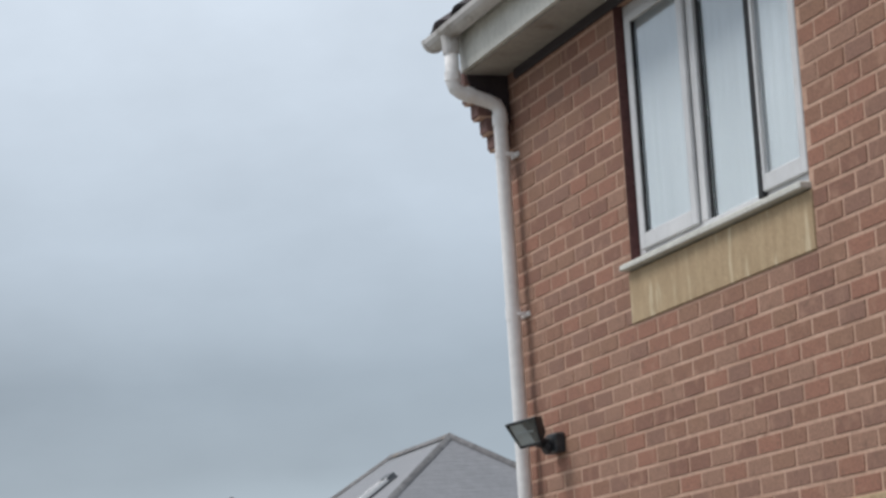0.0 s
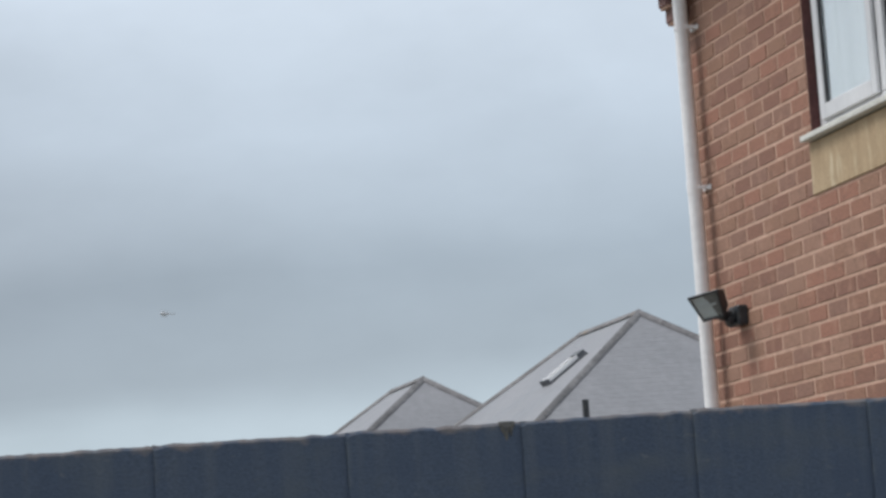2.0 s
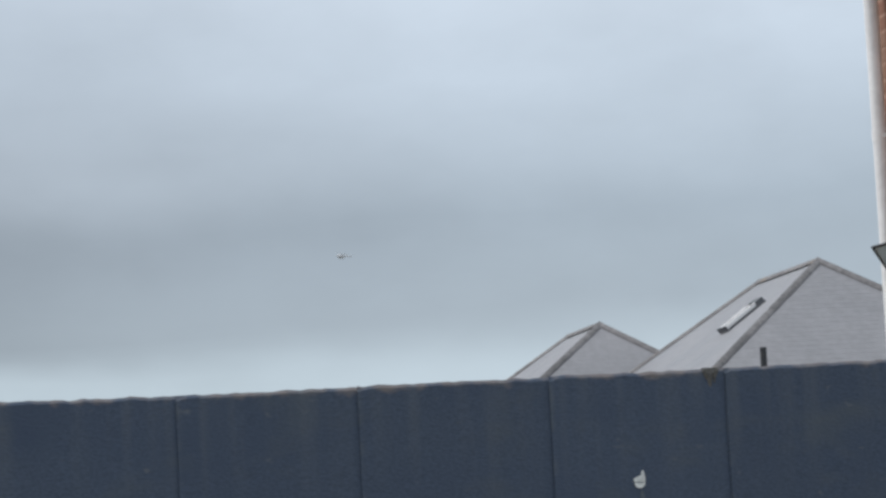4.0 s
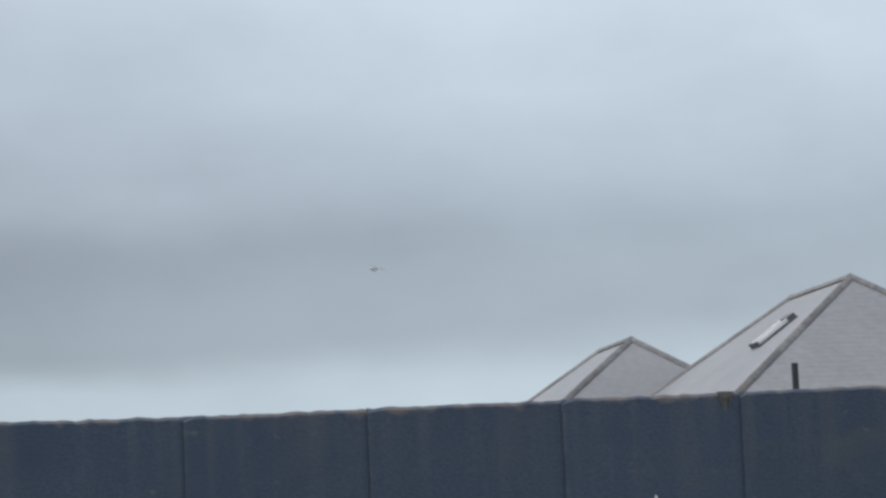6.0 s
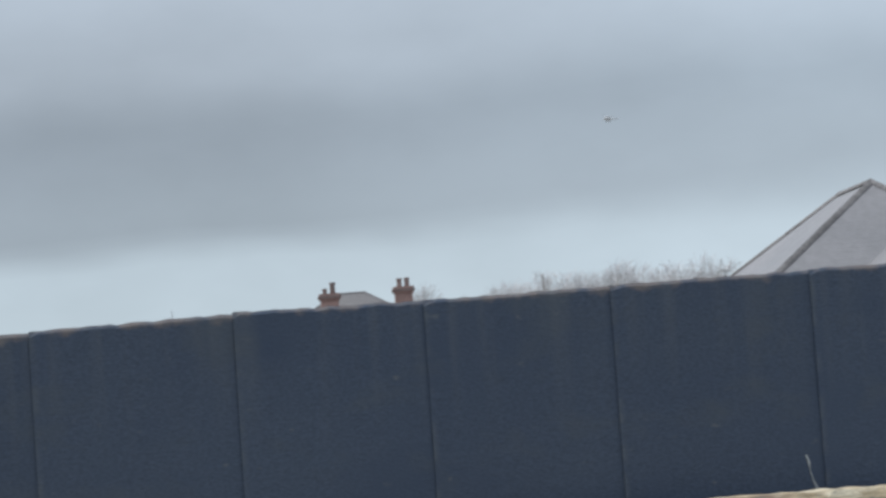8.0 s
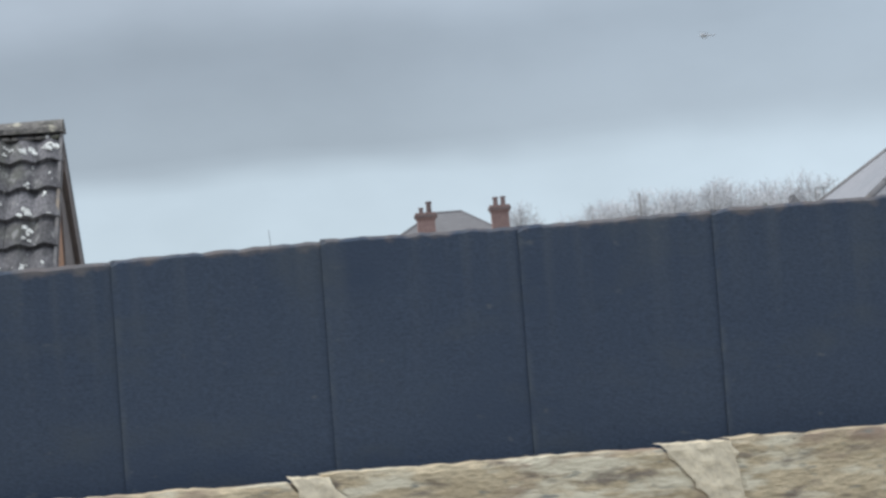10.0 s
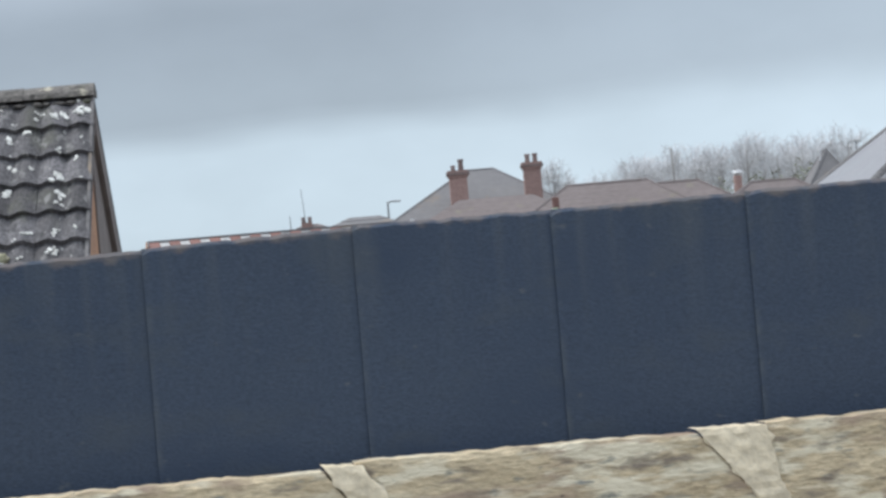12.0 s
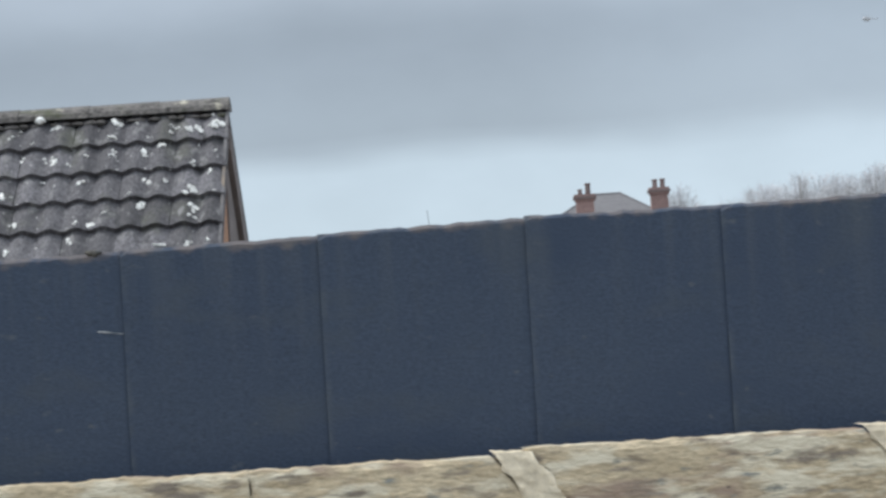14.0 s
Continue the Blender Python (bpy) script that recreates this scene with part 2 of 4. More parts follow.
DARKJOINT = surface("dirty_open_joint", [(0.17, 0.135, 0.10), (0.25, 0.205, 0.155)], 20, 120, 0.95, 0.6, 0.004)
LIME = surface("lime_mortar", [(0.68, 0.58, 0.425), (0.77, 0.67, 0.505)], 14, 90, 0.95, 0.6, 0.004, spots=[((0.44, 0.375, 0.285), 26, 0.58, 0.72), ((0.62, 0.55, 0.38), 9, 0.55, 0.7)])
FENCEMOSS = surface("fence_moss", [(0.070, 0.073, 0.078), (0.13, 0.118, 0.098)], 90, 500, 0.95, 0.5, 0.002)
FAINTRUN = surface("thin_grey_run", [(0.062, 0.078, 0.10), (0.085, 0.10, 0.118)], 90, 300, 0.8, 0.2)
SCUFF = surface("pale_scuff", [(0.28, 0.30, 0.31), (0.40, 0.42, 0.42)], 90, 300, 0.8, 0.2)
WHITEMARK = surface("white_paint", [(0.45, 0.47, 0.47), (0.66, 0.67, 0.66)], 160, 300, 0.6, 0.2)
GROUND = surface("gravelly_ground", [(0.15, 0.14, 0.115), (0.21, 0.20, 0.175)], 0.3, 4, 0.95, 0.4, 0.03)
BARK = surface("bare_bark", [(0.29, 0.275, 0.265), (0.36, 0.345, 0.33)], 1.5, 9, 0.95, 0.4, 0.01)
# twigs paled and blued: the haze of distance is in the colour
TWIG = surface("hazed_twigs", [(0.50, 0.505, 0.52), (0.60, 0.60, 0.615)], 0.4, 5, 0.95, 0.1, 0.01)
EVERGREEN = surface("evergreen_leaves", [(0.12, 0.13, 0.085), (0.17, 0.175, 0.12)], 0.6, 6, 0.9, 0.3, vary=0.2)
STEEL = surface("galvanised_steel", [(0.25, 0.26, 0.27), (0.33, 0.34, 0.35)], 4, 40, 0.5, 0.1, metal=0.6)
DISH = surface("pale_green_plastic", [(0.52, 0.60, 0.48), (0.62, 0.68, 0.58)], 3, 30, 0.5, 0.05, grain=0.06)
HELI = surface("aircraft_paint", [(0.40, 0.41, 0.43), (0.46, 0.47, 0.49)], 0.5, 3, 0.5, 0.02, grain=0.05)
NET = surface("net_curtain", [(0.50, 0.545, 0.58), (0.57, 0.615, 0.65)], 3, 120, 0.95, 0.2, 0.002, stretch=(1, 9, 0.4), grain=0.08)
# brown flue brick; on the corbel it is house brick with shade painted in
DARKBRICK = surface("corbel_shade_flue_brick", [(0.15, 0.085, 0.08), (0.20, 0.115, 0.10)], 6, 90, 0.9, 0.5, 0.003, 0.15)
# brick red darkened to imitate the shadow in the window reveals
REVEALSHADE = surface("shaded_red_reveal", [(0.085, 0.036, 0.036), (0.12, 0.05, 0.046)], 6, 60, 0.85, 0.3)

# Dark-painted fence timber: thin paint, upright grain, and a top end worn back to the brown wood.
PAINTED = surface("dark_blue_fence_paint", [(0.0485, 0.0660, 0.1010), (0.0560, 0.0735, 0.1070)], 5, 300, 0.8, 0.6, 0.0012, 0.06, stretch=(1, 1, 1.9), grain=0.19, gloss=0.25, spots=[((0.0465, 0.0640, 0.1000), 9, 0.52, 0.74), ((0.0640, 0.0785, 0.1000), 13, 0.54, 0.76), ((0.110, 0.122, 0.135), 60, 0.66, 0.80)])
pn, pl = PAINTED.node_tree.nodes, PAINTED.node_tree.links
p_shader = pn["Principled BSDF"]
p_colour = p_shader.inputs["Base Color"].links[0].from_socket
p_coord, p_split = pn.new("ShaderNodeTexCoord"), pn.new("ShaderNodeSeparateXYZ")
pl.new(p_coord.outputs["Object"], p_split.inputs[0])
p_noise = pn.new("ShaderNodeTexNoise")
p_noise.inputs["Scale"].default_value, p_noise.inputs["Detail"].default_value = 55.0, 4.0
p_place = pn.new("ShaderNodeNewGeometry")
pl.new(p_place.outputs["Position"], p_noise.inputs["Vector"])
p_edge = pn.new("ShaderNodeMath")
p_edge.operation = "MULTIPLY_ADD"
p_edge.inputs[1].default_value = 0.022
pl.new(p_noise.outputs["Fac"], p_edge.inputs[0])
pl.new(p_split.outputs["Z"], p_edge.inputs[2])
p_range = pn.new("ShaderNodeMapRange")
p_range.inputs["From Min"].default_value, p_range.inputs["From Max"].default_value = 0.0075, 0.0125
pl.new(p_edge.outputs[0], p_range.inputs["Value"])
p_mix = pn.new("ShaderNodeMix")
p_mix.data_type = "RGBA"
p_mix.inputs["B"].default_value = (0.150, 0.134, 0.134, 1)
pl.new(p_range.outputs["Result"], p_mix.inputs["Factor"])
pl.new(p_colour, p_mix.inputs["A"])
p_map = pn.new("ShaderNodeMapping")
p_map.inputs["Scale"].default_value = (1, 1, 0.06)
pl.new(p_place.outputs["Position"], p_map.inputs["Vector"])
p_runs = pn.new("ShaderNodeTexNoise")
p_runs.inputs["Scale"].default_value, p_runs.inputs["Detail"].default_value = 85.0, 3.0
pl.new(p_map.outputs[0], p_runs.inputs["Vector"])


def p_step(socket, lo, hi):
    r = pn.new("ShaderNodeMapRange")
    r.inputs["From Min"].default_value, r.inputs["From Max"].default_value = lo, hi
    pl.new(socket, r.inputs["Value"])
    return r.outputs["Result"]


def p_times(a, b):
    m = pn.new("ShaderNodeMath")
    m.operation = "MULTIPLY"
    for k, value in enumerate((a, b)):
        if isinstance(value, float):
            m.inputs[k].default_value = value
        else:
            pl.new(value, m.inputs[k])
    return m.outputs[0]


# pale runs that start at the top end, and a rubbed arris along one long edge
p_pale = p_times(p_times(p_step(p_runs.outputs["Fac"], 0.46, 0.72), p_step(p_split.outputs["Z"], -0.11, 0.0)), 0.38)
p_mix2 = pn.new("ShaderNodeMix")
p_mix2.data_type = "RGBA"
p_mix2.inputs["B"].default_value = (0.100, 0.114, 0.132, 1)
pl.new(p_pale, p_mix2.inputs["Factor"])
pl.new(p_mix.outputs["Result"], p_mix2.inputs["A"])
p_rub = p_times(p_times(p_step(p_split.outputs["X"], 0.0050, 0.001), p_step(p_noise.outputs["Fac"], 0.42, 0.66)), 0.55)
p_mix3 = pn.new("ShaderNodeMix")
p_mix3.data_type = "RGBA"
p_mix3.inputs["B"].default_value = (0.10, 0.115, 0.13, 1)
pl.new(p_rub, p_mix3.inputs["Factor"])
pl.new(p_mix2.outputs["Result"], p_mix3.inputs["A"])
pl.new(p_mix3.outputs["Result"], p_shader.inputs["Base Color"])


def glass(name, tint, rough=0.03):
    m = bpy.data.materials.new(name)
    m.use_nodes = True
    b = m.node_tree.nodes["Principled BSDF"]
    b.inputs["Base Color"].default_value = (*tint, 1)
    b.inputs["Transmission Weight"].default_value = 1.0
    b.inputs["Roughness"].default_value = rough
    b.inputs["IOR"].default_value = 1.75
    return m


PANE = glass("window_glass", (0.93, 0.96, 0.97))


# ---- mesh helpers ----
def empty(name, at, label, category, group="", kind=""):
    ob = new(name)
    ob.matrix_basis = Matrix.Translation(at)
    return tagged(ob, label, category, group, kind)


def hang(ob, parent):
    ob.parent = parent
    ob.matrix_parent_inverse = parent.matrix_basis.inverted() if parent.parent is None else Matrix()
    return ob


def mesh_of(name, bm, material, smooth=False):
    me = bpy.data.meshes.new(name)
    bmesh.ops.recalc_face_normals(bm, faces=bm.faces)
    for f in bm.faces:
        f.smooth = smooth
    bm.to_mesh(me)
    bm.free()
    me.materials.append(material)
    return me


def part(name, bm, material, parent, label="", smooth=False):
    ob = new(name, mesh_of(name, bm, material, smooth))
    hang(ob, parent)
    return tagged(ob, label)


def thing(name, bm, material, label, category, group="", kind="", smooth=False):
    return tagged(new(name, mesh_of(name, bm, material, smooth)), label, category, group, kind)


def box(bm, a, b, bevel=0.0):
    lo, hi = [min(p, q) for p, q in zip(a, b)], [max(p, q) for p, q in zip(a, b)]
    v = [bm.verts.new((x, y, z)) for x in (lo[0], hi[0]) for y in (lo[1], hi[1]) for z in (lo[2], hi[2])]
    faces = [bm.faces.new([v[i] for i in f]) for f in ((0, 1, 3, 2), (4, 6, 7, 5), (0, 4, 5, 1), (2, 3, 7, 6), (0, 2, 6, 4), (1, 5, 7, 3))]
    if bevel:
        edges = {e for f in faces for e in f.edges}
        bmesh.ops.bevel(bm, geom=list(edges), offset=bevel, segments=1, affect="EDGES")
    return bm


def boxed(a, b, bevel=0.0):
    return box(bmesh.new(), a, b, bevel)


def prism(bm, points, way):
    """A flat outline pushed along way."""
    low = [bm.verts.new(p) for p in points]
    top = [bm.verts.new(Vector(p) + Vector(way)) for p in points]
    bm.faces.new(low[::-1])
    bm.faces.new(top)
    for i in range(len(low)):
        j = (i + 1) % len(low)
        bm.faces.new((low[i], low[j], top[j], top[i]))
    return bm


def tube(bm, points, radii, sides=10, caps=True):
    """A round bar through the points; radii: one number or one for each point."""
    points = [Vector(p) for p in points]
    if isinstance(radii, (int, float)):
        radii = [radii] * len(points)
    rings = []
    for i, p in enumerate(points):
        d = (points[min(i + 1, len(points) - 1)] - points[max(i - 1, 0)]).normalized()
        a = d.orthogonal().normalized() if i == 0 else (a_last - d * a_last.dot(d)).normalized()
        a_last = a
        b = d.cross(a)
        rings.append([bm.verts.new(p + radii[i] * (math.cos(k * math.tau / sides) * a + math.sin(k * math.tau / sides) * b)) for k in range(sides)])
    for r, s in zip(rings, rings[1:]):
        for k in range(sides):
            bm.faces.new((r[k], r[(k + 1) % sides], s[(k + 1) % sides], s[k]))
    if caps:
        bm.faces.new(rings[0][::-1])
        bm.faces.new(rings[-1])
    return bm


def tubed(points, radii, sides=10):
    return tube(bmesh.new(), points, radii, sides)


def courses(bm, low_a, low_b, top_a, top_b, n, lift):
    """Overlapping courses of roofing on a slope, from its eave (low_a to low_b) up to its ridge or peak (top_a to top_b)."""
    la, lb, ta, tb = map(Vector, (low_a, low_b, top_a, top_b))
    normal = (lb - la).cross(ta - la).normalized()
    if normal.z < 0:
        normal = -normal
    last = None
    for k in range(n):
        f, g = k / n, (k + 1) / n
        base = [bm.verts.new(la.lerp(ta, f)), bm.verts.new(lb.lerp(tb, f))]
        edge = [bm.verts.new(v.co + normal * lift) for v in base]
        if last:
            bm.faces.new((last[0], last[1], base[1], base[0]))
        bm.faces.new((base[0], base[1], edge[1], edge[0]))
        last = edge
    top = [bm.verts.new(ta), bm.verts.new(tb)] if (tb - ta).length > 1e-6 else [bm.verts.new(ta)]
    bm.faces.new((last[0], last[1], *top[::-1]))
    return bm


def cap_tiles(parent, line, material, name, size=0.11, length=0.4, label="", drop=0.6):
    """Half-round tiles laid end to end along a ridge or hip."""
    a, b = Vector(line[0]), Vector(line[1])
    n = max(1, round((b - a).length / length))
    step = (b - a) / n
    bm = bmesh.new()
    ring = []
    for s, r in ((0.0, 1.0), (1.06, 0.92)):
        row = []
        for k in range(7):
            w = math.pi * k / 6
            row.append(bm.verts.new((size * r * math.cos(w), step.length * s, size * r * (0.5 * math.sin(w) - drop * abs(math.cos(w))))))
        ring.append(row)
    for k in range(6):
        bm.faces.new((ring[0][k], ring[0][k + 1], ring[1][k + 1], ring[1][k]))
    bm.faces.new(ring[0])
    bm.faces.new(ring[1][::-1])
    me = mesh_of(name, bm, material)
    y = step.normalized()
    x = y.cross(Vector((0, 0, 1))).normalized()
    turn = Matrix((x, y, x.cross(y))).transposed().to_4x4()
    for k in range(n):
        ob = new(name, me)
        hang(ob, parent)
        ob.matrix_basis = Matrix.Translation(a + step * k) @ turn
        tagged(ob, label)


# ---- ground ----
bm = bmesh.new()
size = 3500
v = [bm.verts.new(p) for p in ((-size, -size, 0), (size, -size, 0), (size, size, 0), (-size, size, 0))]
bm.faces.new(v)
thing("ground", bm, GROUND, "flat gravelly ground with thin grass reaching the horizon", "ground", kind="structure")

# ---- fence of dark boards ----
F_ORIGIN, F_ANGLE = Vector((-4.186, -7.152, 0)), radians(4.22)
F_ALONG = Vector((math.cos(F_ANGLE), math.sin(F_ANGLE), 0))
F_TURN = Matrix.Rotation(F_ANGLE, 4, "Z")


def on_fence(s, out=0.0, z=0.0):
    """A place along the fence: s to its east end, out towards the garden."""
    return F_ORIGIN + s * F_ALONG + out * Vector((F_ALONG.y, -F_ALONG.x, 0)) + Vector((0, 0, z))


edges = [0.818, 0.657, 0.505, 0.356, 0.199, 0.055, -0.089, -0.240, -0.383]
tops = [1.836, 1.834, 1.831, 1.829, 1.8265, 1.824, 1.824, 1.820, 1.816]
rng = random.Random(4)
for k in range(9):
    edges.insert(0, edges[0] + 0.155)
    tops.insert(0, tops[0] + 0.002)
for k in range(15):
    edges.append(edges[-1] - 0.149)
    tops.append(tops[-1] - 0.003)
fence = empty("garden_fence", on_fence(0), "tall fence of lapped dark blue painted boards, worn at the top", "fence")
for k in range(1, len(edges)):
    s0, width = edges[k], edges[k - 1] - edges[k] + 0.012
    bm = bmesh.new()
    n = 30
    top_at = [0.0011 * noise.noise((k * 7.3, i * 0.45, 0)) + 0.0009 * noise.noise((k * 3.1, i * 1.7, 4)) for i in range(n + 1)]
    dip = (tops[k - 1] - tops[k]) * 0.8
    rows = []
    for i in range(n + 1):
        u = i / n
        front, back = -0.0048 + 0.0018 * u, 0.0015
        edge = top_at[i] + dip * u
        round_off = 0.0025 if 0 < i < n else 0.005
        rows.append([bm.verts.new((u * width, y, z)) for y, z in ((front, -tops[k] + 0.002), (front, edge - round_off), (front + 0.002, edge), (back, edge - 0.001), (back, -tops[k] + 0.002))])
    for a, b in zip(rows, rows[1:]):
        for j in range(5):
            bm.faces.new((a[j], b[j], b[(j + 1) % 5], a[(j + 1) % 5]))
    bm.faces.new(rows[0])
    bm.faces.new(rows[-1][::-1])
    board = part("board", bm, PAINTED, fence)
    board.matrix_basis = Matrix.Translation(on_fence(s0, 0, tops[k])) @ F_TURN

# a white drip of paint round a nail, and a pale scratch
bm = bmesh.new()
prism(bm, [(0.0052 * math.cos(a), 0, -0.0008 + 0.0050 * math.sin(a)) for a in [math.pi + math.pi * i / 8 for i in range(9)]], (0, -0.0016, 0))
prism(bm, [(-0.0053, 0, 0.0), (0.0056, 0, 0.0), (0.0055, 0, 0.0060), (0.0045, 0, 0.0098), (0.0030, 0, 0.0112), (0.0018, 0, 0.0062), (-0.0030, 0, 0.0046), (-0.0056, 0, 0.0030)], (0, -0.0012, 0))
drip = part("paint_drip", bm, WHITEMARK, fence, "white drip of paint over a nail head")
drip.matrix_basis = Matrix.Translation(on_fence(0.427, 0.0038, 1.7415)) @ F_TURN @ Matrix.Scale(0.86, 4)


def moss_tuft(s, z, wide, tall, seed):
    """A thin crust of moss that hangs down from a board's top end."""
    bm = bmesh.new()
    rows = []
    for i in range(9):
        u = i / 8
        deep = tall * math.sin(math.pi * (0.08 + 0.84 * u)) * (0.75 + 0.5 * noise.noise((seed, i * 0.9, 0)))
        at = s + wide * (u - 0.5)
        rows.append([bm.verts.new(on_fence(at, out, zz)) for out, zz in ((0.000, z + 0.0012), (0.0045, z + 0.0008), (0.0052, z - 0.35 * deep), (0.0036, z - deep))])
    for a, b in zip(rows, rows[1:]):
        for j in range(3):
            bm.faces.new((a[j], b[j], b[j + 1], a[j + 1]))
        bm.faces.new((a[3], b[3], b[0], a[0]))
    bm.faces.new(rows[0])
    bm.faces.new(rows[-1][::-1])
    part("moss", bm, FENCEMOSS, fence, "dull yellow-green moss on the board's top")


moss_tuft(0.493, 1.8305, 0.013, 0.017, 3)
moss_tuft(-0.402, 1.8165, 0.012, 0.005, 8)


def mark(name, points, width, label):
    """A thin pale mark on the boards, through places (s, z)."""
    bm = bmesh.new()
    last = None
    for i, (s, z) in enumerate(points):
        k = next(j for j in range(1, len(edges)) if s >= edges[j])
        out = 0.0052 - 0.0018 * (s - edges[k]) / (edges[k - 1] - edges[k] + 0.012)
        w = width * (0.6 + 0.4 * math.sin(i * 2.1))
        d = Vector(points[min(i + 1, len(points) - 1)]) - Vector(points[max(i - 1, 0)])
        nx, nz = -d.y / d.length * w / 2, d.x / d.length * w / 2
        row = [bm.verts.new(on_fence(s + nx, out, z + nz)), bm.verts.new(on_fence(s, out + 0.0006, z)), bm.verts.new(on_fence(s - nx, out, z - nz))]
        if last:
            for j in (0, 1):
                bm.faces.new((last[j], row[j], row[j + 1], last[j + 1]))
        last = row
    part(name, bm, FAINTRUN if name == "paint_run" else SCUFF, fence, label)


mark("paint_run", [(0.4285, 1.7345), (0.4290, 1.729), (0.4283, 1.722), (0.4287, 1.714), (0.4283, 1.706)], 0.0042, "faint grey run below the paint drip")
mark("scratch", [(0.342, 1.687), (0.344, 1.681), (0.3445, 1.675), (0.346, 1.668), (0.349, 1.661)], 0.0022, "pale curved scratch near the foot of a board")
mark("scratch", [(-0.402, 1.7585), (-0.396, 1.758), (-0.391, 1.757), (-0.3835, 1.756)], 0.0014, "short pale nick across a board")

# ---- low stone wall before the fence ----
wall_low = empty("wall_garden", on_fence(0, 0.06), "wall of pale weathered stone with smeared lime joints", "wall", kind="structure")
bm = boxed((-2.6, -0.0665, 0), (2.2, -0.0165, 1.6515))
core = part("mortar_core", bm, DARKJOINT, wall_low, "dirty open joints")
core.matrix_basis = Matrix.Translation(F_ORIGIN) @ F_TURN
rng = random.Random(11)


def stone_mesh(a0, a1, b0, b1, z0, z1, seed, top=False, ragged=1.0):
    """A rough block whose ends lean: a0, a1 at its foot, b0, b1 at its head."""
    bm = bmesh.new()
    nx, nz = (44, 16) if top else (14, 6)
    grid = []
    for j in range(nz + 1):
        row = []
        for i in range(nx + 1):
            u, w = i / nx, j / nz
            lo, hi = a0 + (b0 - a0) * w, a1 + (b1 - a1) * w
            x, z = lo + (hi - lo) * u, z0 + (z1 - z0) * w
            edge = min(u, 1 - u) * nx, min(w, 1 - w) * nz
            rim = 0.002 * (edge[0] < 0.5) + 0.002 * (edge[1] < 0.5)
            d = 0.0014 * noise.noise((x * 14, seed, z * 40)) + 0.0007 * noise.noise((x * 34, seed, z * 150)) + 0.001 * noise.noise((x * 110, seed, z * 240))
            if top and j == nz:
                z += 0.0012 * noise.noise((x * 22, seed, 1)) + 0.0012 * noise.noise((x * 75, seed, 2)) + 0.001 * noise.noise((x * 190, seed, 3))
            x += ragged * (0.003 * noise.noise((seed, z * 60, u * 3)) + 0.002 * noise.noise((seed, z * 190, u * 5))) * (edge[0] < 0.5)
            row.append(bm.verts.new((x, -0.0705 + 0.6 * rim + d, z)))
        grid.append(row)
    for j in range(nz):
        for i in range(nx):
            bm.faces.new((grid[j][i], grid[j][i + 1], grid[j + 1][i + 1], grid[j + 1][i]))
    back = [[bm.verts.new((c.co.x, -0.03, c.co.z)) for c in row] for row in (grid[0], grid[-1])]
    for i in range(nx):
        bm.faces.new((back[0][i], back[0][i + 1], grid[0][i + 1], grid[0][i]))
        bm.faces.new((grid[-1][i], grid[-1][i + 1], back[1][i + 1], back[1][i]))
    return bm


joint = [-2.42, -2.13, -1.84, -1.55, -1.27, -0.98, -0.72, -0.50, -0.298, -0.117, 0.157, 0.45, 0.75, 1.04, 1.33, 1.61, 1.90]
# each mortar fan: its two ends at the head, its two ends at the foot, the gap left open beside it
fans = {-0.298: (0.0, 0.003, 0.0, 0.003, 0.0), -0.117: (-0.010, 0.016, 0.036, 0.064, 0.0), 0.157: (-0.022, 0.030, 0.037, 0.042, -0.004)}
fan = [fans.get(j, (-0.008, 0.008, 0.010, 0.024, -0.002)) for j in joint]
for k in range(len(joint) - 1):
    (h0, h1, f0, f1, _), (g0, _, e0, _, gap) = fan[k], fan[k + 1]
    head = 1.6605 if joint[k] > 0.1 else 1.6575 if joint[k] > -0.2 else 1.6535
    for z0, z1, first in ((1.590, head, True), (1.515, 1.584, False)):
        a, b = (joint[k], joint[k + 1]) if first else (joint[k] + 0.13, joint[k + 1] + 0.13)
        ends = (a + f1 - 0.003, b + e0 - gap, a + h1 - 0.003, b + g0 - gap) if first else (a + 0.01, b - 0.01, a, b - 0.01)
        bm = stone_mesh(*ends, z0, z1, k * 3.7 + z0 * 9, first)
        ob = part("stone", bm, STONE, wall_low)
        ob.matrix_basis = Matrix.Translation(F_ORIGIN) @ F_TURN
for k in range(1, len(joint) - 1):
    h0, h1, f0, f1, _ = fan[k]
    if h1 - h0 < 0.005:
        continue
    bm = stone_mesh(joint[k] + f0, joint[k] + f1, joint[k] + h0, joint[k] + h1, 1.588, 1.6595 if joint[k] > 0.1 else 1.6565 if joint[k] > -0.2 else 1.653, k * 1.9 + 40, True, 2.6)
    ob = part("mortar_joint", bm, LIME, wall_low, "smear of pale lime mortar")
    ob.matrix_basis = Matrix.Translation(F_ORIGIN - Vector((0, 0.0012, 0))) @ F_TURN
for row in range(6):
    for k in range(12):
        z0 = 1.505 - 0.25 * (row + 1)
        x0 = -2.4 + 0.36 * k + 0.18 * (row % 2)
        bm = boxed((x0, -0.069, z0 + 0.008), (x0 + 0.345, -0.03, z0 + 0.25), 0.004)
        ob = part("stone", bm, STONE, wall_low)
        ob.matrix_basis = Matrix.Translation(F_ORIGIN) @ F_TURN

# ---- the brick house ----
H_END, H_BACK, EAVE = 2.985, -5.2, 4.66
house = empty("brick_house", (4.0, -1.0, 0), "two-storey orange brick house with white windows and gutter", "house")
W_Y0, W_Y1, W_Z0, W_Z1 = -0.305, 1.478, 3.478, 4.63


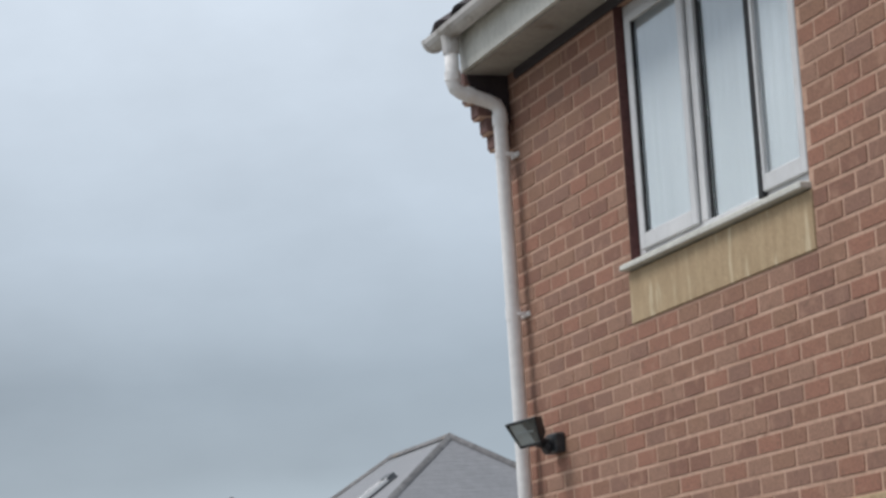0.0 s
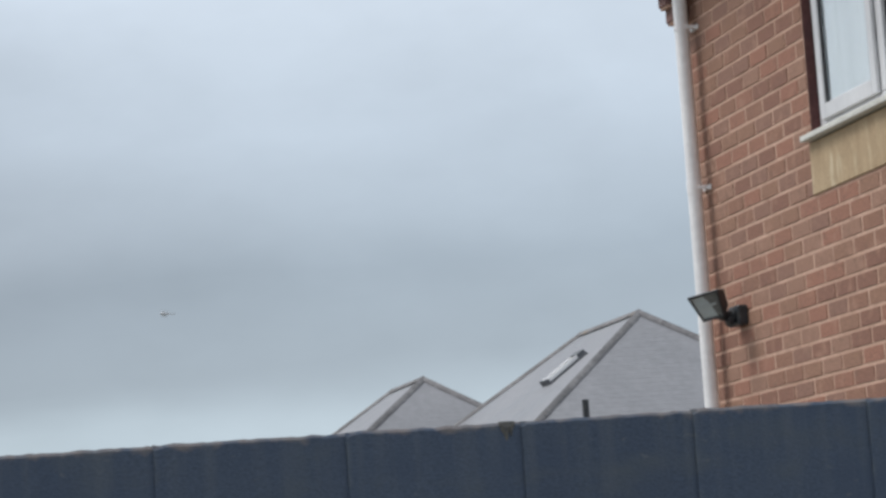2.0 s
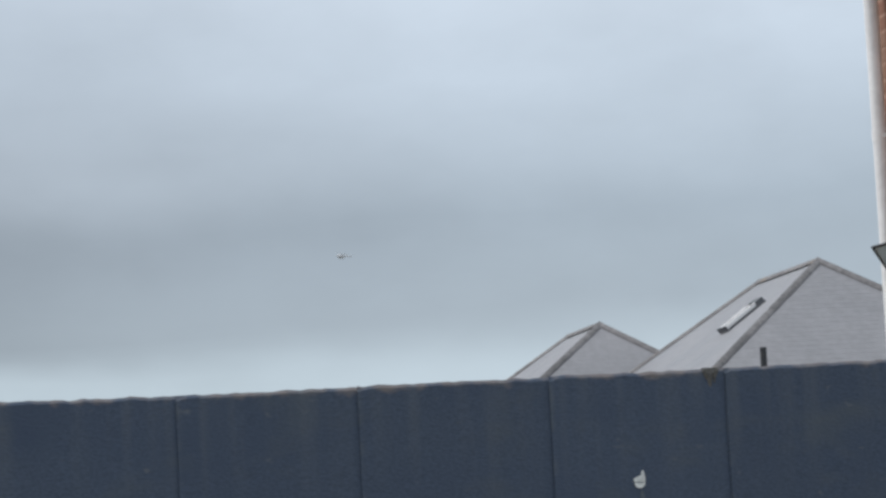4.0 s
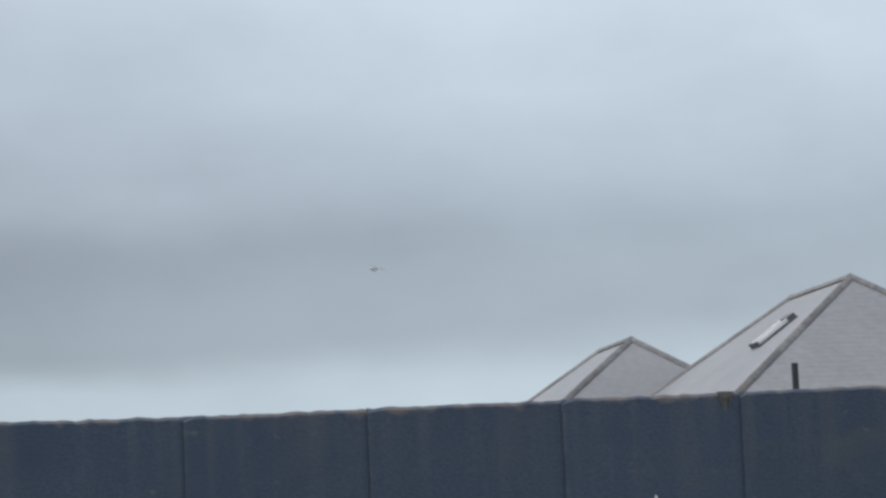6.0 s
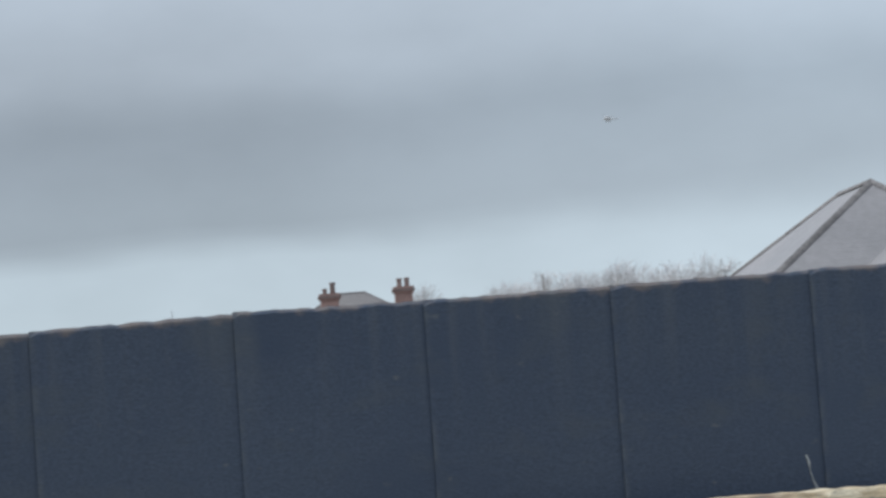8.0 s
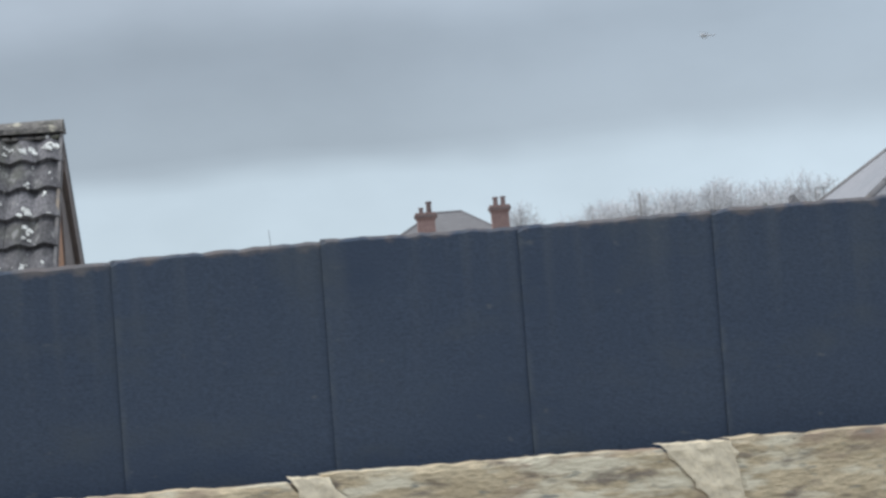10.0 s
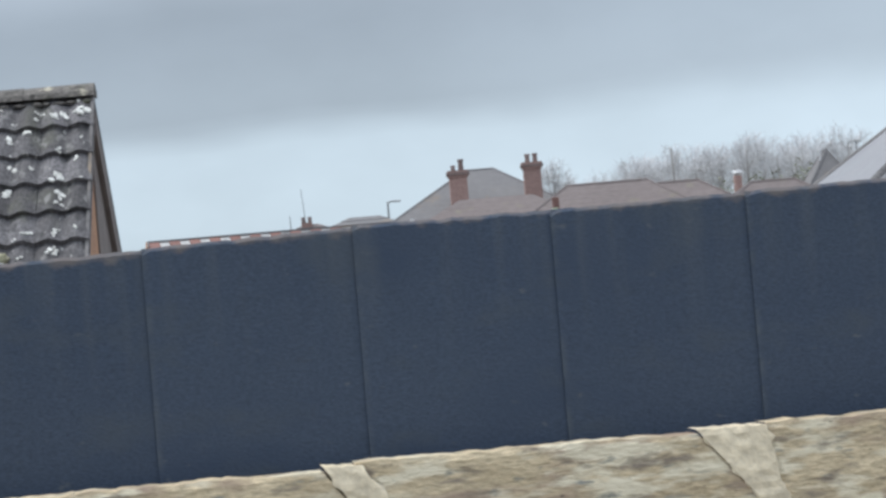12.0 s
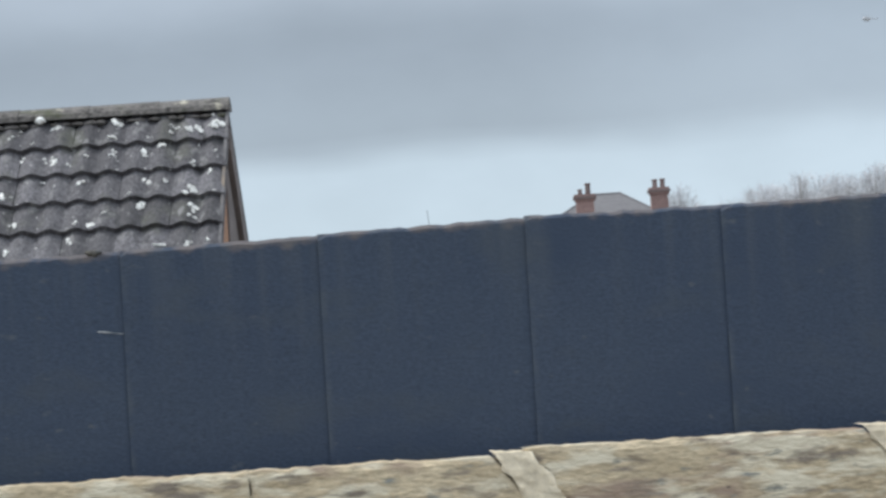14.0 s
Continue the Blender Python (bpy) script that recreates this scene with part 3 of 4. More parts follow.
def wall_with_hole(x0, x1, ys, zs):
    """A wall across x0 to x1 with one opening, between the middle two of the four ys and of the four zs."""
    bm = bmesh.new()
    g = [[[bm.verts.new((x, y, z)) for z in zs] for y in ys] for x in (x0, x1)]
    for i in range(3):
        for j in range(3):
            if (i, j) != (1, 1):
                for side in g:
                    bm.faces.new((side[i][j], side[i + 1][j], side[i + 1][j + 1], side[i][j + 1]))
    loops = ([(i, 0) for i in range(4)] + [(3, j) for j in range(1, 4)] + [(i, 3) for i in (2, 1, 0)] + [(0, j) for j in (2, 1)], [(1, 1), (2, 1), (2, 2), (1, 2)])
    for loop in loops:
        for (a, b), (c, d) in zip(loop, loop[1:] + loop[:1]):
            bm.faces.new((g[0][a][b], g[0][c][d], g[1][c][d], g[1][a][b]))
    return bm


bm = wall_with_hole(0.003, 0.28, (H_BACK, W_Y0, W_Y1, H_END - 0.01), (0, W_Z0 - 0.002, W_Z1, EAVE))
front = part("wall", bm, MORTAR, house, "pinkish mortar bed of the brick wall")
bm = bmesh.new()
box(bm, (0.281, H_END - 0.28, 0), (8.0, H_END - 0.01, EAVE))
box(bm, (7.72, H_BACK, 0), (8.0, H_END - 0.281, EAVE))
box(bm, (0.281, H_BACK, 0), (7.719, H_BACK + 0.28, EAVE))
prism(bm, [(0.281, H_END - 0.01, EAVE + 0.001), (7.9, H_END - 0.01, EAVE + 0.001), (4.0, H_END - 0.01, EAVE + 2.55)], (0, -0.27, 0))
part("back_wall", bm, BRICK, house)

# roof: a slab with rows of tiles near the verge
pitch = radians(35)
bm = bmesh.new()
for side in (-1, 1):
    x_e, x_r = 4 - side * -4.26, 4.0
    z_e, z_r = EAVE + 0.25, EAVE + 0.25 + 4.26 * math.tan(pitch)
    prism(bm, [(x_e, H_BACK - 0.1, z_e), (x_r, H_BACK - 0.1, z_r), (x_r, H_BACK - 0.1, z_r - 0.06), (x_e, H_BACK - 0.1, z_e - 0.04)], (0, H_END - H_BACK + 0.15, 0))
roof = part("roof", bm, ROOFTILE, house, "dark brown tiled roof")


def roll_tile(name, width, length, rolls, amp, thick, material, n=12):
    """A roof tile with rolls across it: x along the eave, y up the slope."""
    bm = bmesh.new()
    rows = []
    for i in range(n + 1):
        u = i / n
        h = amp * (0.5 - 0.5 * math.cos(u * rolls * math.tau)) ** 0.8
        rows.append([bm.verts.new(p) for p in ((u * width, 0, h + thick), (u * width, length, h), (u * width, 0, h - 0.002))])
    for a, b in zip(rows, rows[1:]):
        bm.faces.new((a[0], b[0], b[1], a[1]))
        bm.faces.new((a[2], b[2], b[0], a[0]))
    bm.faces.new((rows[0][0], rows[0][1], rows[0][2]))
    bm.faces.new((rows[-1][0], rows[-1][2], rows[-1][1]))
    return mesh_of(name, bm, material)


me = roll_tile("tile", 0.30, 0.36, 1, 0.03, 0.018, ROOFTILE)
for row in range(4):
    for k in range(10):
        ob = hang(new("tile", me), roof)
        up = row * 0.31 - 0.05
        ob.matrix_basis = Matrix.Translation((-0.255 + up * math.cos(pitch), H_END + 0.09 - 0.30 * k, EAVE + 0.265 + up * math.sin(pitch))) @ Matrix.Rotation(radians(-90), 4, "Z") @ Matrix.Rotation(pitch, 4, "X")

# eaves
part("fascia", boxed((-0.235, H_BACK, 4.668), (-0.213, 2.865, 4.895), 0.003), FASCIA, house, "dull white painted fascia board")
part("soffit", boxed((-0.2125, H_BACK, 4.6615), (0.12, 2.865, 4.676)), SOFFIT, house, "soffit board, its underside shade put into a grey-brown colour")
# added strip: paints the dark corner where soffit meets wall
part("frieze", boxed((-0.016, H_BACK, 4.615), (0.002, 2.74, 4.6605), 0.003), EAVES_SHADE, house, "black strip standing in for the shade under the soffit")
bm = bmesh.new()
rows = []
for y in (H_BACK, 3.05):
    rows.append([bm.verts.new((-0.297 + r * math.cos(a), y, 4.872 + r * math.sin(a))) for r, steps in ((0.056, range(9)), (0.052, range(8, -1, -1))) for a in [math.pi + math.pi * i / 8 for i in steps]])
for i in range(18):
    bm.faces.new((rows[0][i], rows[0][(i + 1) % 18], rows[1][(i + 1) % 18], rows[1][i]))
bm.faces.new(rows[0])
bm.faces.new(rows[1][::-1])
gutter = part("gutter", bm, GUTTER, house, "half-round grimy off-white plastic gutter, greyed for shade")
bm = bmesh.new()
ring = [(-0.297 + 0.06 * math.cos(math.pi + math.pi * i / 10), 3.035, 4.872 + 0.06 * math.sin(math.pi + math.pi * i / 10)) for i in range(11)]
prism(bm, ring, (0, 0.03, 0))
part("end_cap", bm, GUTTER, gutter)
part("outlet", tubed([(-0.297, 2.80, 4.835), (-0.297, 2.80, 4.745)], [0.046, 0.040], 14), GUTTER, gutter)

PX, PY = -0.068, 2.822
pipe = part("downpipe", tubed([(-0.297, 2.80, 4.80), (-0.297, 2.80, 4.605), (-0.287, 2.803, 4.58), (-0.262, 2.806, 4.562), (-0.12, 2.818, 4.522), (-0.084, 2.82, 4.505), (PX, PY, 4.475), (PX, PY, 4.44), (PX, PY, 4.40), (PX, PY, 0.16), (PX, PY, 0.12), (PX, PY, 0.1)], 0.034, 16), PIPE, house, "round off-white plastic rainwater pipe", True)
for name, a, b, r in (("socket", (-0.297, 2.80, 4.66), (-0.297, 2.80, 4.615), 0.0385), ("socket", (PX, PY, 4.46), (PX, PY, 4.41), 0.0385), ("socket", (PX, PY, 3.535), (PX, PY, 3.475), 0.0358), ("socket", (-0.235, 2.808, 4.5545), (-0.205, 2.811, 4.546), 0.0385)):
    part(name, tubed([a, b], r, 24), PIPE, pipe)
for z in (4.262, 3.50, 2.42):
    bm = tubed([(PX, PY, z + 0.012), (PX, PY, z - 0.012)], 0.0362, 24)
    box(bm, (-0.012, PY - 0.046, z - 0.012), (0.004, PY + 0.046, z + 0.012), 0.003)
    box(bm, (-0.06, PY - 0.040, z - 0.009), (-0.012, PY - 0.030, z + 0.009), 0.002)
    part("pipe_clip", bm, PIPE, pipe)

# stepped brick corbel under the end of the eaves
corbel = empty("corbel", (-0.1, H_END, 4.3), "", "")
hang(corbel, house)
corbel.matrix_basis = Matrix()
# the corbel's shade under the eaves is put into its darker brick colour
for k, out in enumerate((0.086, 0.118, 0.158, 0.198, 0.215)):
    z = 4.3125 + 0.075 * k
    part("brick", boxed((-out, H_END - 0.104, z + 0.005), (0.06, H_END, z + 0.07), 0.003), DARKBRICK, corbel)
    part("mortar_bed", boxed((-out + 0.008, H_END - 0.100, z - 0.006), (0.05, H_END - 0.004, z + 0.006)), MORTAR, corbel)

# added black piece in place of the shadow on the corbel's near face
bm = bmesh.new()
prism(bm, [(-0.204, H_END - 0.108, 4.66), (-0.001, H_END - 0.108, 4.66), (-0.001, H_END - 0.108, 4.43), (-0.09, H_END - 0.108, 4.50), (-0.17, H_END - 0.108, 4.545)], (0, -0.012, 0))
part("eaves_end", bm, EAVES_SHADE, house, "black piece standing in for the shade at the eaves end")

# upper window
window = part("window", boxed((0.046, W_Y0 + 0.004, W_Z0 + 0.03), (0.1, W_Y0 + 0.062, W_Z1 - 0.002), 0.004), PVC, house, "white plastic casement window of three lights")


def bar(name, y0, y1, z0, z1, x0=0.046, x1=0.1, material=PVC, bevel=0.004):
    return part(name, boxed((x0, y0, z0), (x1, y1, z1), bevel), material, window)


bar("jamb", W_Y1 - 0.062, W_Y1 - 0.004, W_Z0 + 0.03, W_Z1 - 0.002)
bar("head", W_Y0 + 0.063, W_Y1 - 0.063, W_Z1 - 0.062, W_Z1 - 0.002)
bar("bottom_rail", W_Y0 + 0.063, W_Y1 - 0.063, W_Z0 + 0.03, W_Z0 + 0.082)
bar("mullion", 0.735, 0.80, W_Z0 + 0.083, W_Z1 - 0.063)
bar("mullion", 0.186, 0.205, W_Z0 + 0.083, W_Z1 - 0.063)
part("gasket", boxed((0.0235, 0.151, W_Z0 + 0.06), (0.09, 0.190, W_Z1 - 0.064)), GASKET, window)
for y0, y1, stile in ((0.80, W_Y1 - 0.060, 0.055), (W_Y0 + 0.060, 0.150, 0.022)):
    for a, b, c, d in ((y0, y0 + 0.055, W_Z0 + 0.08, W_Z1 - 0.06), (y1 - stile, y1, W_Z0 + 0.08, W_Z1 - 0.06), (y0 + 0.055, y1 - stile, W_Z0 + 0.08, W_Z0 + 0.145), (y0 + 0.055, y1 - stile, W_Z1 - 0.095, W_Z1 - 0.06)):
        bar("sash_frame", a, b, c, d, 0.026, 0.0455)
part("gasket", boxed((0.033, W_Y1 - 0.128, W_Z0 + 0.146), (0.05, W_Y1 - 0.116, W_Z1 - 0.096)), GASKET, window)
part("gasket", boxed((0.062, 0.712, W_Z0 + 0.084), (0.09, 0.734, W_Z1 - 0.064)), GASKET, window)
part("gasket", boxed((0.05, 0.206, W_Z0 + 0.084), (0.09, 0.214, W_Z1 - 0.064)), GASKET, window)
for y0, y1, x in ((0.856, W_Y1 - 0.129, 0.043), (0.215, 0.711, 0.07), (W_Y0 + 0.116, 0.127, 0.043)):
    pane = part("pane", boxed((x, y0, W_Z0 + 0.084), (x + 0.006, y1, W_Z1 - 0.064)), PANE, window, "clear glass pane")
    pane.visible_shadow = False
sill = boxed((-0.042, W_Y0 - 0.012, W_Z0 + 0.004), (0.1, W_Y1 + 0.03, W_Z0 + 0.029), 0.004)
part("window_sill", sill, FASCIA, window, "white plastic sill")
bm = bmesh.new()
for y0, y1, x in ((0.81, W_Y1 - 0.066, 0.0545), (0.2145, 0.7115, 0.084), (W_Y0 + 0.066, 0.14, 0.0545)):
    prev = None
    for i in range(25):
        y = y0 + (y1 - y0) * i / 24
        now = [bm.verts.new((x + 0.0015 * math.sin(i * 0.9), y, z)) for z in (W_Z0 + 0.085, W_Z1 - 0.065)]
        if prev:
            bm.faces.new((prev[0], now[0], now[1], prev[1]))
        prev = now
thing("net_curtain", bm, NET, "plain white net curtain hanging behind the window", "curtain", smooth=True)
part("apron", boxed((-0.006, W_Y0 - 0.02, 3.255), (0.03, W_Y1 + 0.02, 3.476), 0.004), SILLSTONE, house, "yellow stained stone apron under the window")
part("lintel", boxed((-0.006, -0.75, 2.20), (0.03, 1.975, 2.348), 0.004), SILLSTONE, house, "yellow stone lintel")

# brickwork: stretcher bond, the courses nearest the window and pipe as single bricks
bm = bmesh.new()
box(bm, (0, 0.0078, 0.006), (0.0085, 0.2172, 0.069))
rim = [v for v in bm.verts if v.co.x < 0.001]
for v in rim:
    v.co.y += 0.0025 if v.co.y < 0.1 else -0.0025
    v.co.z += 0.0025 if v.co.z < 0.03 else -0.0025
brick_full = mesh_of("brick", bm, BRICK)
rng = random.Random(21)
loose = bmesh.new()
count = 0
for course in range(0, 62):
    z = 3.25 + 0.075 * (course - 43)
    if z + 0.075 > 4.68:
        break
    shift = 0.0 if course % 2 else 0.1125
    j = -24
    while True:
        y0 = 0.225 * j + shift
        y1 = y0 + 0.225
        j += 1
        if y0 > H_END - 0.03:
            break
        if y1 < H_BACK + 0.3:
            continue
        pieces = [(y0, min(y1, H_END - 0.002))]
        if z > W_Z0 - 0.23 and z < W_Z1:
            pieces = [(a, b) for a, b in ((y0, min(y1, W_Y0 - 0.0)), (max(y0, W_Y1 + 0.0), min(y1, H_END - 0.002))) if b - a > 0.04]
            if z < W_Z0 - 0.01:
                pieces = [(a, b) for a, b in ((y0, min(y1, W_Y0 - 0.02)), (max(y0, W_Y1 + 0.02), min(y1, H_END - 0.002))) if b - a > 0.04]
        if 2.19 < z + 0.03 < 2.35:
            pieces = [(a, b) for a, b in ((y0, min(y1, -0.75)), (max(y0, 1.975), min(y1, H_END - 0.002))) if b - a > 0.04]
        for a, b in pieces:
            out = rng.uniform(-0.0015, 0.0015)
            if z > 2.34 and -1.15 < a and count < 300 and (z < 3.9 or a > 1.3):
                ob = hang(new("brick", brick_full), front)
                ob.matrix_basis = Matrix.Translation((out, a, z)) @ Matrix.Diagonal((1, (b - a) / 0.225, 1, 1))
                count += 1
            else:
                box(loose, (out, a + 0.0095, z + 0.0075), (0.0085, b - 0.0095, z + 0.0675))
ob = part("brickwork", loose, BRICK, front)
tagged(ob, kind="stuff")
# red reveals of the window, their shade put into the colour
for y0, y1 in ((W_Y0 - 0.003, W_Y0 + 0.003), (W_Y1 - 0.003, W_Y1 + 0.003)):
    part("reveal", boxed((0.0035, y0, W_Z0 + 0.03), (0.1, y1, W_Z1)), REVEALSHADE, front)

# ---- floodlight on the wall ----
lamp = empty("floodlight", (0.0, 2.50, 2.86), "black halogen floodlight with a glass front on the brick wall", "floodlight")
tilt = Matrix.Translation((-0.17, 2.46, 2.91)) @ Matrix.Rotation(radians(-52), 4, "Z") @ Matrix.Rotation(radians(27), 4, "X") @ Matrix.Rotation(radians(-7), 4, "Y") @ Matrix.Scale(0.95, 4)


def lamp_face(ob):
    """The lamp narrows towards its foot."""
    for v in ob.data.vertices:
        v.co.x *= 1 - 0.30 * (0.068 - v.co.z) / 0.136


bm = bmesh.new()
prism(bm, [(-0.085, 0.0, -0.062), (0.085, 0.0, -0.062), (0.085, 0.0, 0.062), (-0.085, 0.0, 0.062)], (0, 0.012, 0))
low = [bm.verts.new(p) for p in ((-0.083, 0.012, -0.06), (0.083, 0.012, -0.06), (0.083, 0.012, 0.06), (-0.083, 0.012, 0.06))]
top = [bm.verts.new(p) for p in ((-0.04, 0.065, -0.04), (0.075, 0.065, -0.04), (0.075, 0.065, 0.04), (-0.04, 0.065, 0.04))]
for i in range(4):
    bm.faces.new((low[i], low[(i + 1) % 4], top[(i + 1) % 4], top[i]))
bm.faces.new(top)
for k in range(5):
    box(bm, (-0.045 + 0.026 * k, 0.06, -0.035), (-0.04 + 0.026 * k, 0.08, 0.04))
ob = part("housing", bm, BLACK, lamp)
ob.matrix_basis = tilt
lamp_face(ob)
bm = bmesh.new()
for a, b in (((-0.09, -0.015, -0.068), (0.09, 0.0, -0.056)), ((-0.09, -0.015, 0.056), (0.09, 0.0, 0.068)), ((-0.09, -0.015, -0.056), (-0.078, 0.0, 0.056)), ((0.078, -0.015, -0.056), (0.09, 0.0, 0.056))):
    box(bm, a, b, 0.002)
ob = part("front_frame", bm, BLACK, lamp)
ob.matrix_basis = tilt
lamp_face(ob)
ob = part("reflector", boxed((-0.078, -0.0035, -0.056), (0.078, -0.001, 0.056)), CHROME, lamp, "dull silver reflector")
ob.matrix_basis = tilt
lamp_face(ob)
bm = tubed([(-0.055, -0.0045, 0.004), (0.055, -0.0045, 0.004)], 0.006, 8)
box(bm, (-0.066, -0.006, -0.008), (-0.05, -0.001, 0.014))
box(bm, (0.05, -0.006, -0.008), (0.066, -0.001, 0.014))
ob = part("bulb", bm, CHROME, lamp, "thin halogen tube")
ob.matrix_basis = tilt
lamp_face(ob)
ob = part("glass_front", boxed((-0.078, -0.0135, -0.056), (0.078, -0.0115, 0.056)), PANE, lamp, "clear glass front")
ob.matrix_basis = tilt
lamp_face(ob)
ob.visible_shadow = False
# black five-sided piece over the right part of the reflector
bm = bmesh.new()
prism(bm, [(-0.005, -0.0075, 0.054), (0.077, -0.0075, 0.054), (0.077, -0.0075, -0.054), (0.040, -0.0075, -0.054), (0.018, -0.0075, 0.012)], (0, 0.0025, 0))
ob = part("burnt_reflector", bm, BLACK, lamp, "dark side of the reflector")
ob.matrix_basis = tilt
lamp_face(ob)
bm = tubed([(-0.115, 2.50, 2.875), (-0.07, 2.505, 2.862), (-0.012, 2.51, 2.862)], 0.026, 8)
box(bm, (-0.05, 2.42, 2.815), (0.001, 2.56, 2.905), 0.008)
part("bracket", bm, BLACK, lamp)
part("sensor", tubed([(-0.06, 2.47, 2.845), (-0.085, 2.465, 2.822)], [0.018, 0.022], 10), BLACK, lamp)


# ---- bungalows with hipped slate roofs ----
def hip_house(name, label, apex, ridge, half, pitch, wall_z, rows, lift, roof_mat, wall_mat, cap_mat, along="y", cap=0.064, group=""):
    """A hipped roof on plain walls. apex: the ridge's near end; ridge: its length; half: the roof's half width."""
    ax, ay, az = apex
    e = az - half * math.tan(pitch)
    h = empty(name, (ax, ay, 0), label, "house", group)
    d = Vector((0, 1, 0)) if along == "y" else Vector((1, 0, 0))
    side = Vector((-1, 0, 0)) if along == "y" else Vector((0, -1, 0))
    a, b = Vector(apex), Vector(apex) + d * ridge
    drop = Vector((0, 0, -half * math.tan(pitch)))
    n1, n2 = a - d * half + side * half + drop, a - d * half - side * half + drop
    f1, f2 = b + d * half + side * half + drop, b + d * half - side * half + drop
    bm = bmesh.new()
    for la, lb, ta, tb in ((n1, n2, a, a), (f2, f1, b, b), (f1, n1, b, a), (n2, f2, a, b)):
        courses(bm, la, lb, ta, tb, rows, lift)
    bmesh.ops.remove_doubles(bm, verts=bm.verts, dist=0.0005)
    under = [bm.verts.new(p - Vector((0, 0, 0.02))) for p in (n1, n2, f2, f1)]
    bm.faces.new(under)
    roof = part("roof", bm, roof_mat, h)
    lo = Vector((min(n1.x, n2.x, f1.x, f2.x), min(n1.y, n2.y, f1.y, f2.y), 0))
    hi = Vector((max(n1.x, n2.x, f1.x, f2.x), max(n1.y, n2.y, f1.y, f2.y), e - 0.05))
    part("wall", boxed(lo + Vector((0.4, 0.4, 0)), hi - Vector((0.4, 0.4, 0))), wall_mat, h)
    bm = bmesh.new()
    for p, q in ((lo, (hi.x, lo.y + 0.03, 0)), ((lo.x, hi.y - 0.03, 0), hi), ((lo.x, lo.y + 0.031, 0), (lo.x + 0.03, hi.y - 0.031, 0)), ((hi.x - 0.03, lo.y + 0.031, 0), (hi.x, hi.y - 0.031, 0))):
        box(bm, (p[0], p[1], e - 0.19), (q[0], q[1], e - 0.03))
    part("fascia", bm, PVC, h)
    up = Vector((0, 0, 0.015))
    if cap:
        for line in ((n1, a), (n2, a), (f1, b), (f2, b)):
            cap_tiles(roof, (line[0] + up, line[1] + up), cap_mat, "hip_tile", cap)
        cap_tiles(roof, (a + up, b + up), cap_mat, "ridge_tile", cap)
    return h, roof


TAN = math.tan(radians(35.75))
bungalow, slates = hip_house("bungalow", "bungalow with a hipped grey slate roof and a roof window", (7.0, 25.87, 5.28), 2.78, 4.0, radians(35.75), 2.3, 44, 0.0009, SLATE, RENDER, RIDGE)


def on_west(x, y, up=0.0):
    n = Vector((-TAN, 0, 1)).normalized()
    return Vector((x, y, 5.28 - TAN * (7.0 - x))) + n * up


for y0, y1, x1 in ((26.165, 26.22, 6.22), (26.44, 26.50, 6.27)):
    bm = bmesh.new()
    prism(bm, [on_west(5.80, y0, 0.0), on_west(x1, y0, 0.0), on_west(x1, y0, 0.075), on_west(5.80, y0, 0.075)], (0, y1 - y0, 0))
    part("side_frame", bm, PIPE, slates, "pale metal side of the roof window")
for x0, x1 in ((5.78, 5.80), (6.22, 6.32)):
    bm = bmesh.new()
    prism(bm, [on_west(x0, 26.15, 0.0), on_west(x1, 26.15, 0.0), on_west(x1, 26.15, 0.08), on_west(x0, 26.15, 0.08)], (0, 0.39, 0))
    part("end_frame", bm, LEAD, slates, "dark end of the roof window")
bm = bmesh.new()
prism(bm, [on_west(5.80, 26.24, 0.03), on_west(6.27, 26.24, 0.03), on_west(6.27, 26.24, 0.045), on_west(5.80, 26.24, 0.045)], (0, 0.2, 0))
part("roof_pane", bm, LEAD, slates, "dark glass of the roof window")
bm = bmesh.new()
prism(bm, [on_west(5.78, 26.115, 0.0), on_west(6.32, 26.115, 0.0), on_west(6.32, 26.115, 0.03), on_west(5.78, 26.115, 0.03)], (0, 0.049, 0))
part("flashing", bm, LEAD, slates, "dark lead flashing beside the roof window")
part("vent_pipe", tubed([(5.37, 23.2, 3.2), (5.37, 23.2, 3.97)], 0.042, 10), BLACK, bungalow, "black soil vent pipe")

hip_house("bungalow", "bungalow with a plain hipped grey slate roof", (5.32, 31.6, 5.0), 2.2, 4.0, radians(35.8), 2.1, 44, 0.0009, SLATE, RENDER, RIDGE)
dark_house, _ = hip_house("bungalow", "bungalow with a dark hipped roof, mostly hidden", (12.68, 92.0, 6.69), 0.8, 2.5, radians(57), 2.1, 18, 0.002, GREYROOF, RENDER, GREYROOF, cap=0.06)

part("vent_cowl", tubed([(12.41, 91.9, 6.3), (12.41, 91.9, 6.58), (12.41, 91.9, 6.60), (12.41, 91.9, 6.70)], [0.04, 0.04, 0.08, 0.07], 8), PVC, dark_house, "small white vent cowl")
bm = tubed([(13.9, 92.6, 4.4), (13.9, 92.6, 6.95)], 0.02, 6)
tube(bm, [(13.65, 92.6, 6.93), (14.12, 92.6, 6.91)], 0.018, 6)
for k in range(5):
    tube(bm, [(13.70 + 0.09 * k, 92.4, 6.925), (13.70 + 0.09 * k, 92.8, 6.925)], 0.008, 4)
part("aerial", bm, STEEL, dark_house, "thin grey television aerial")

# ---- outbuilding with a lichened tile roof ----
OX, OY, OZ, OP = -5.975, 8.77, 3.375, radians(42)
RUN = 1.535
shed = empty("outbuilding", (-8.4, OY, 0), "outbuilding with a dark roll-tiled roof spotted with white lichen", "outbuilding")
OE = OZ - RUN * math.tan(OP)
bm = boxed((-10.9, OY - RUN + 0.15, 0), (OX - 0.05, OY + RUN - 0.15, OE - 0.05))
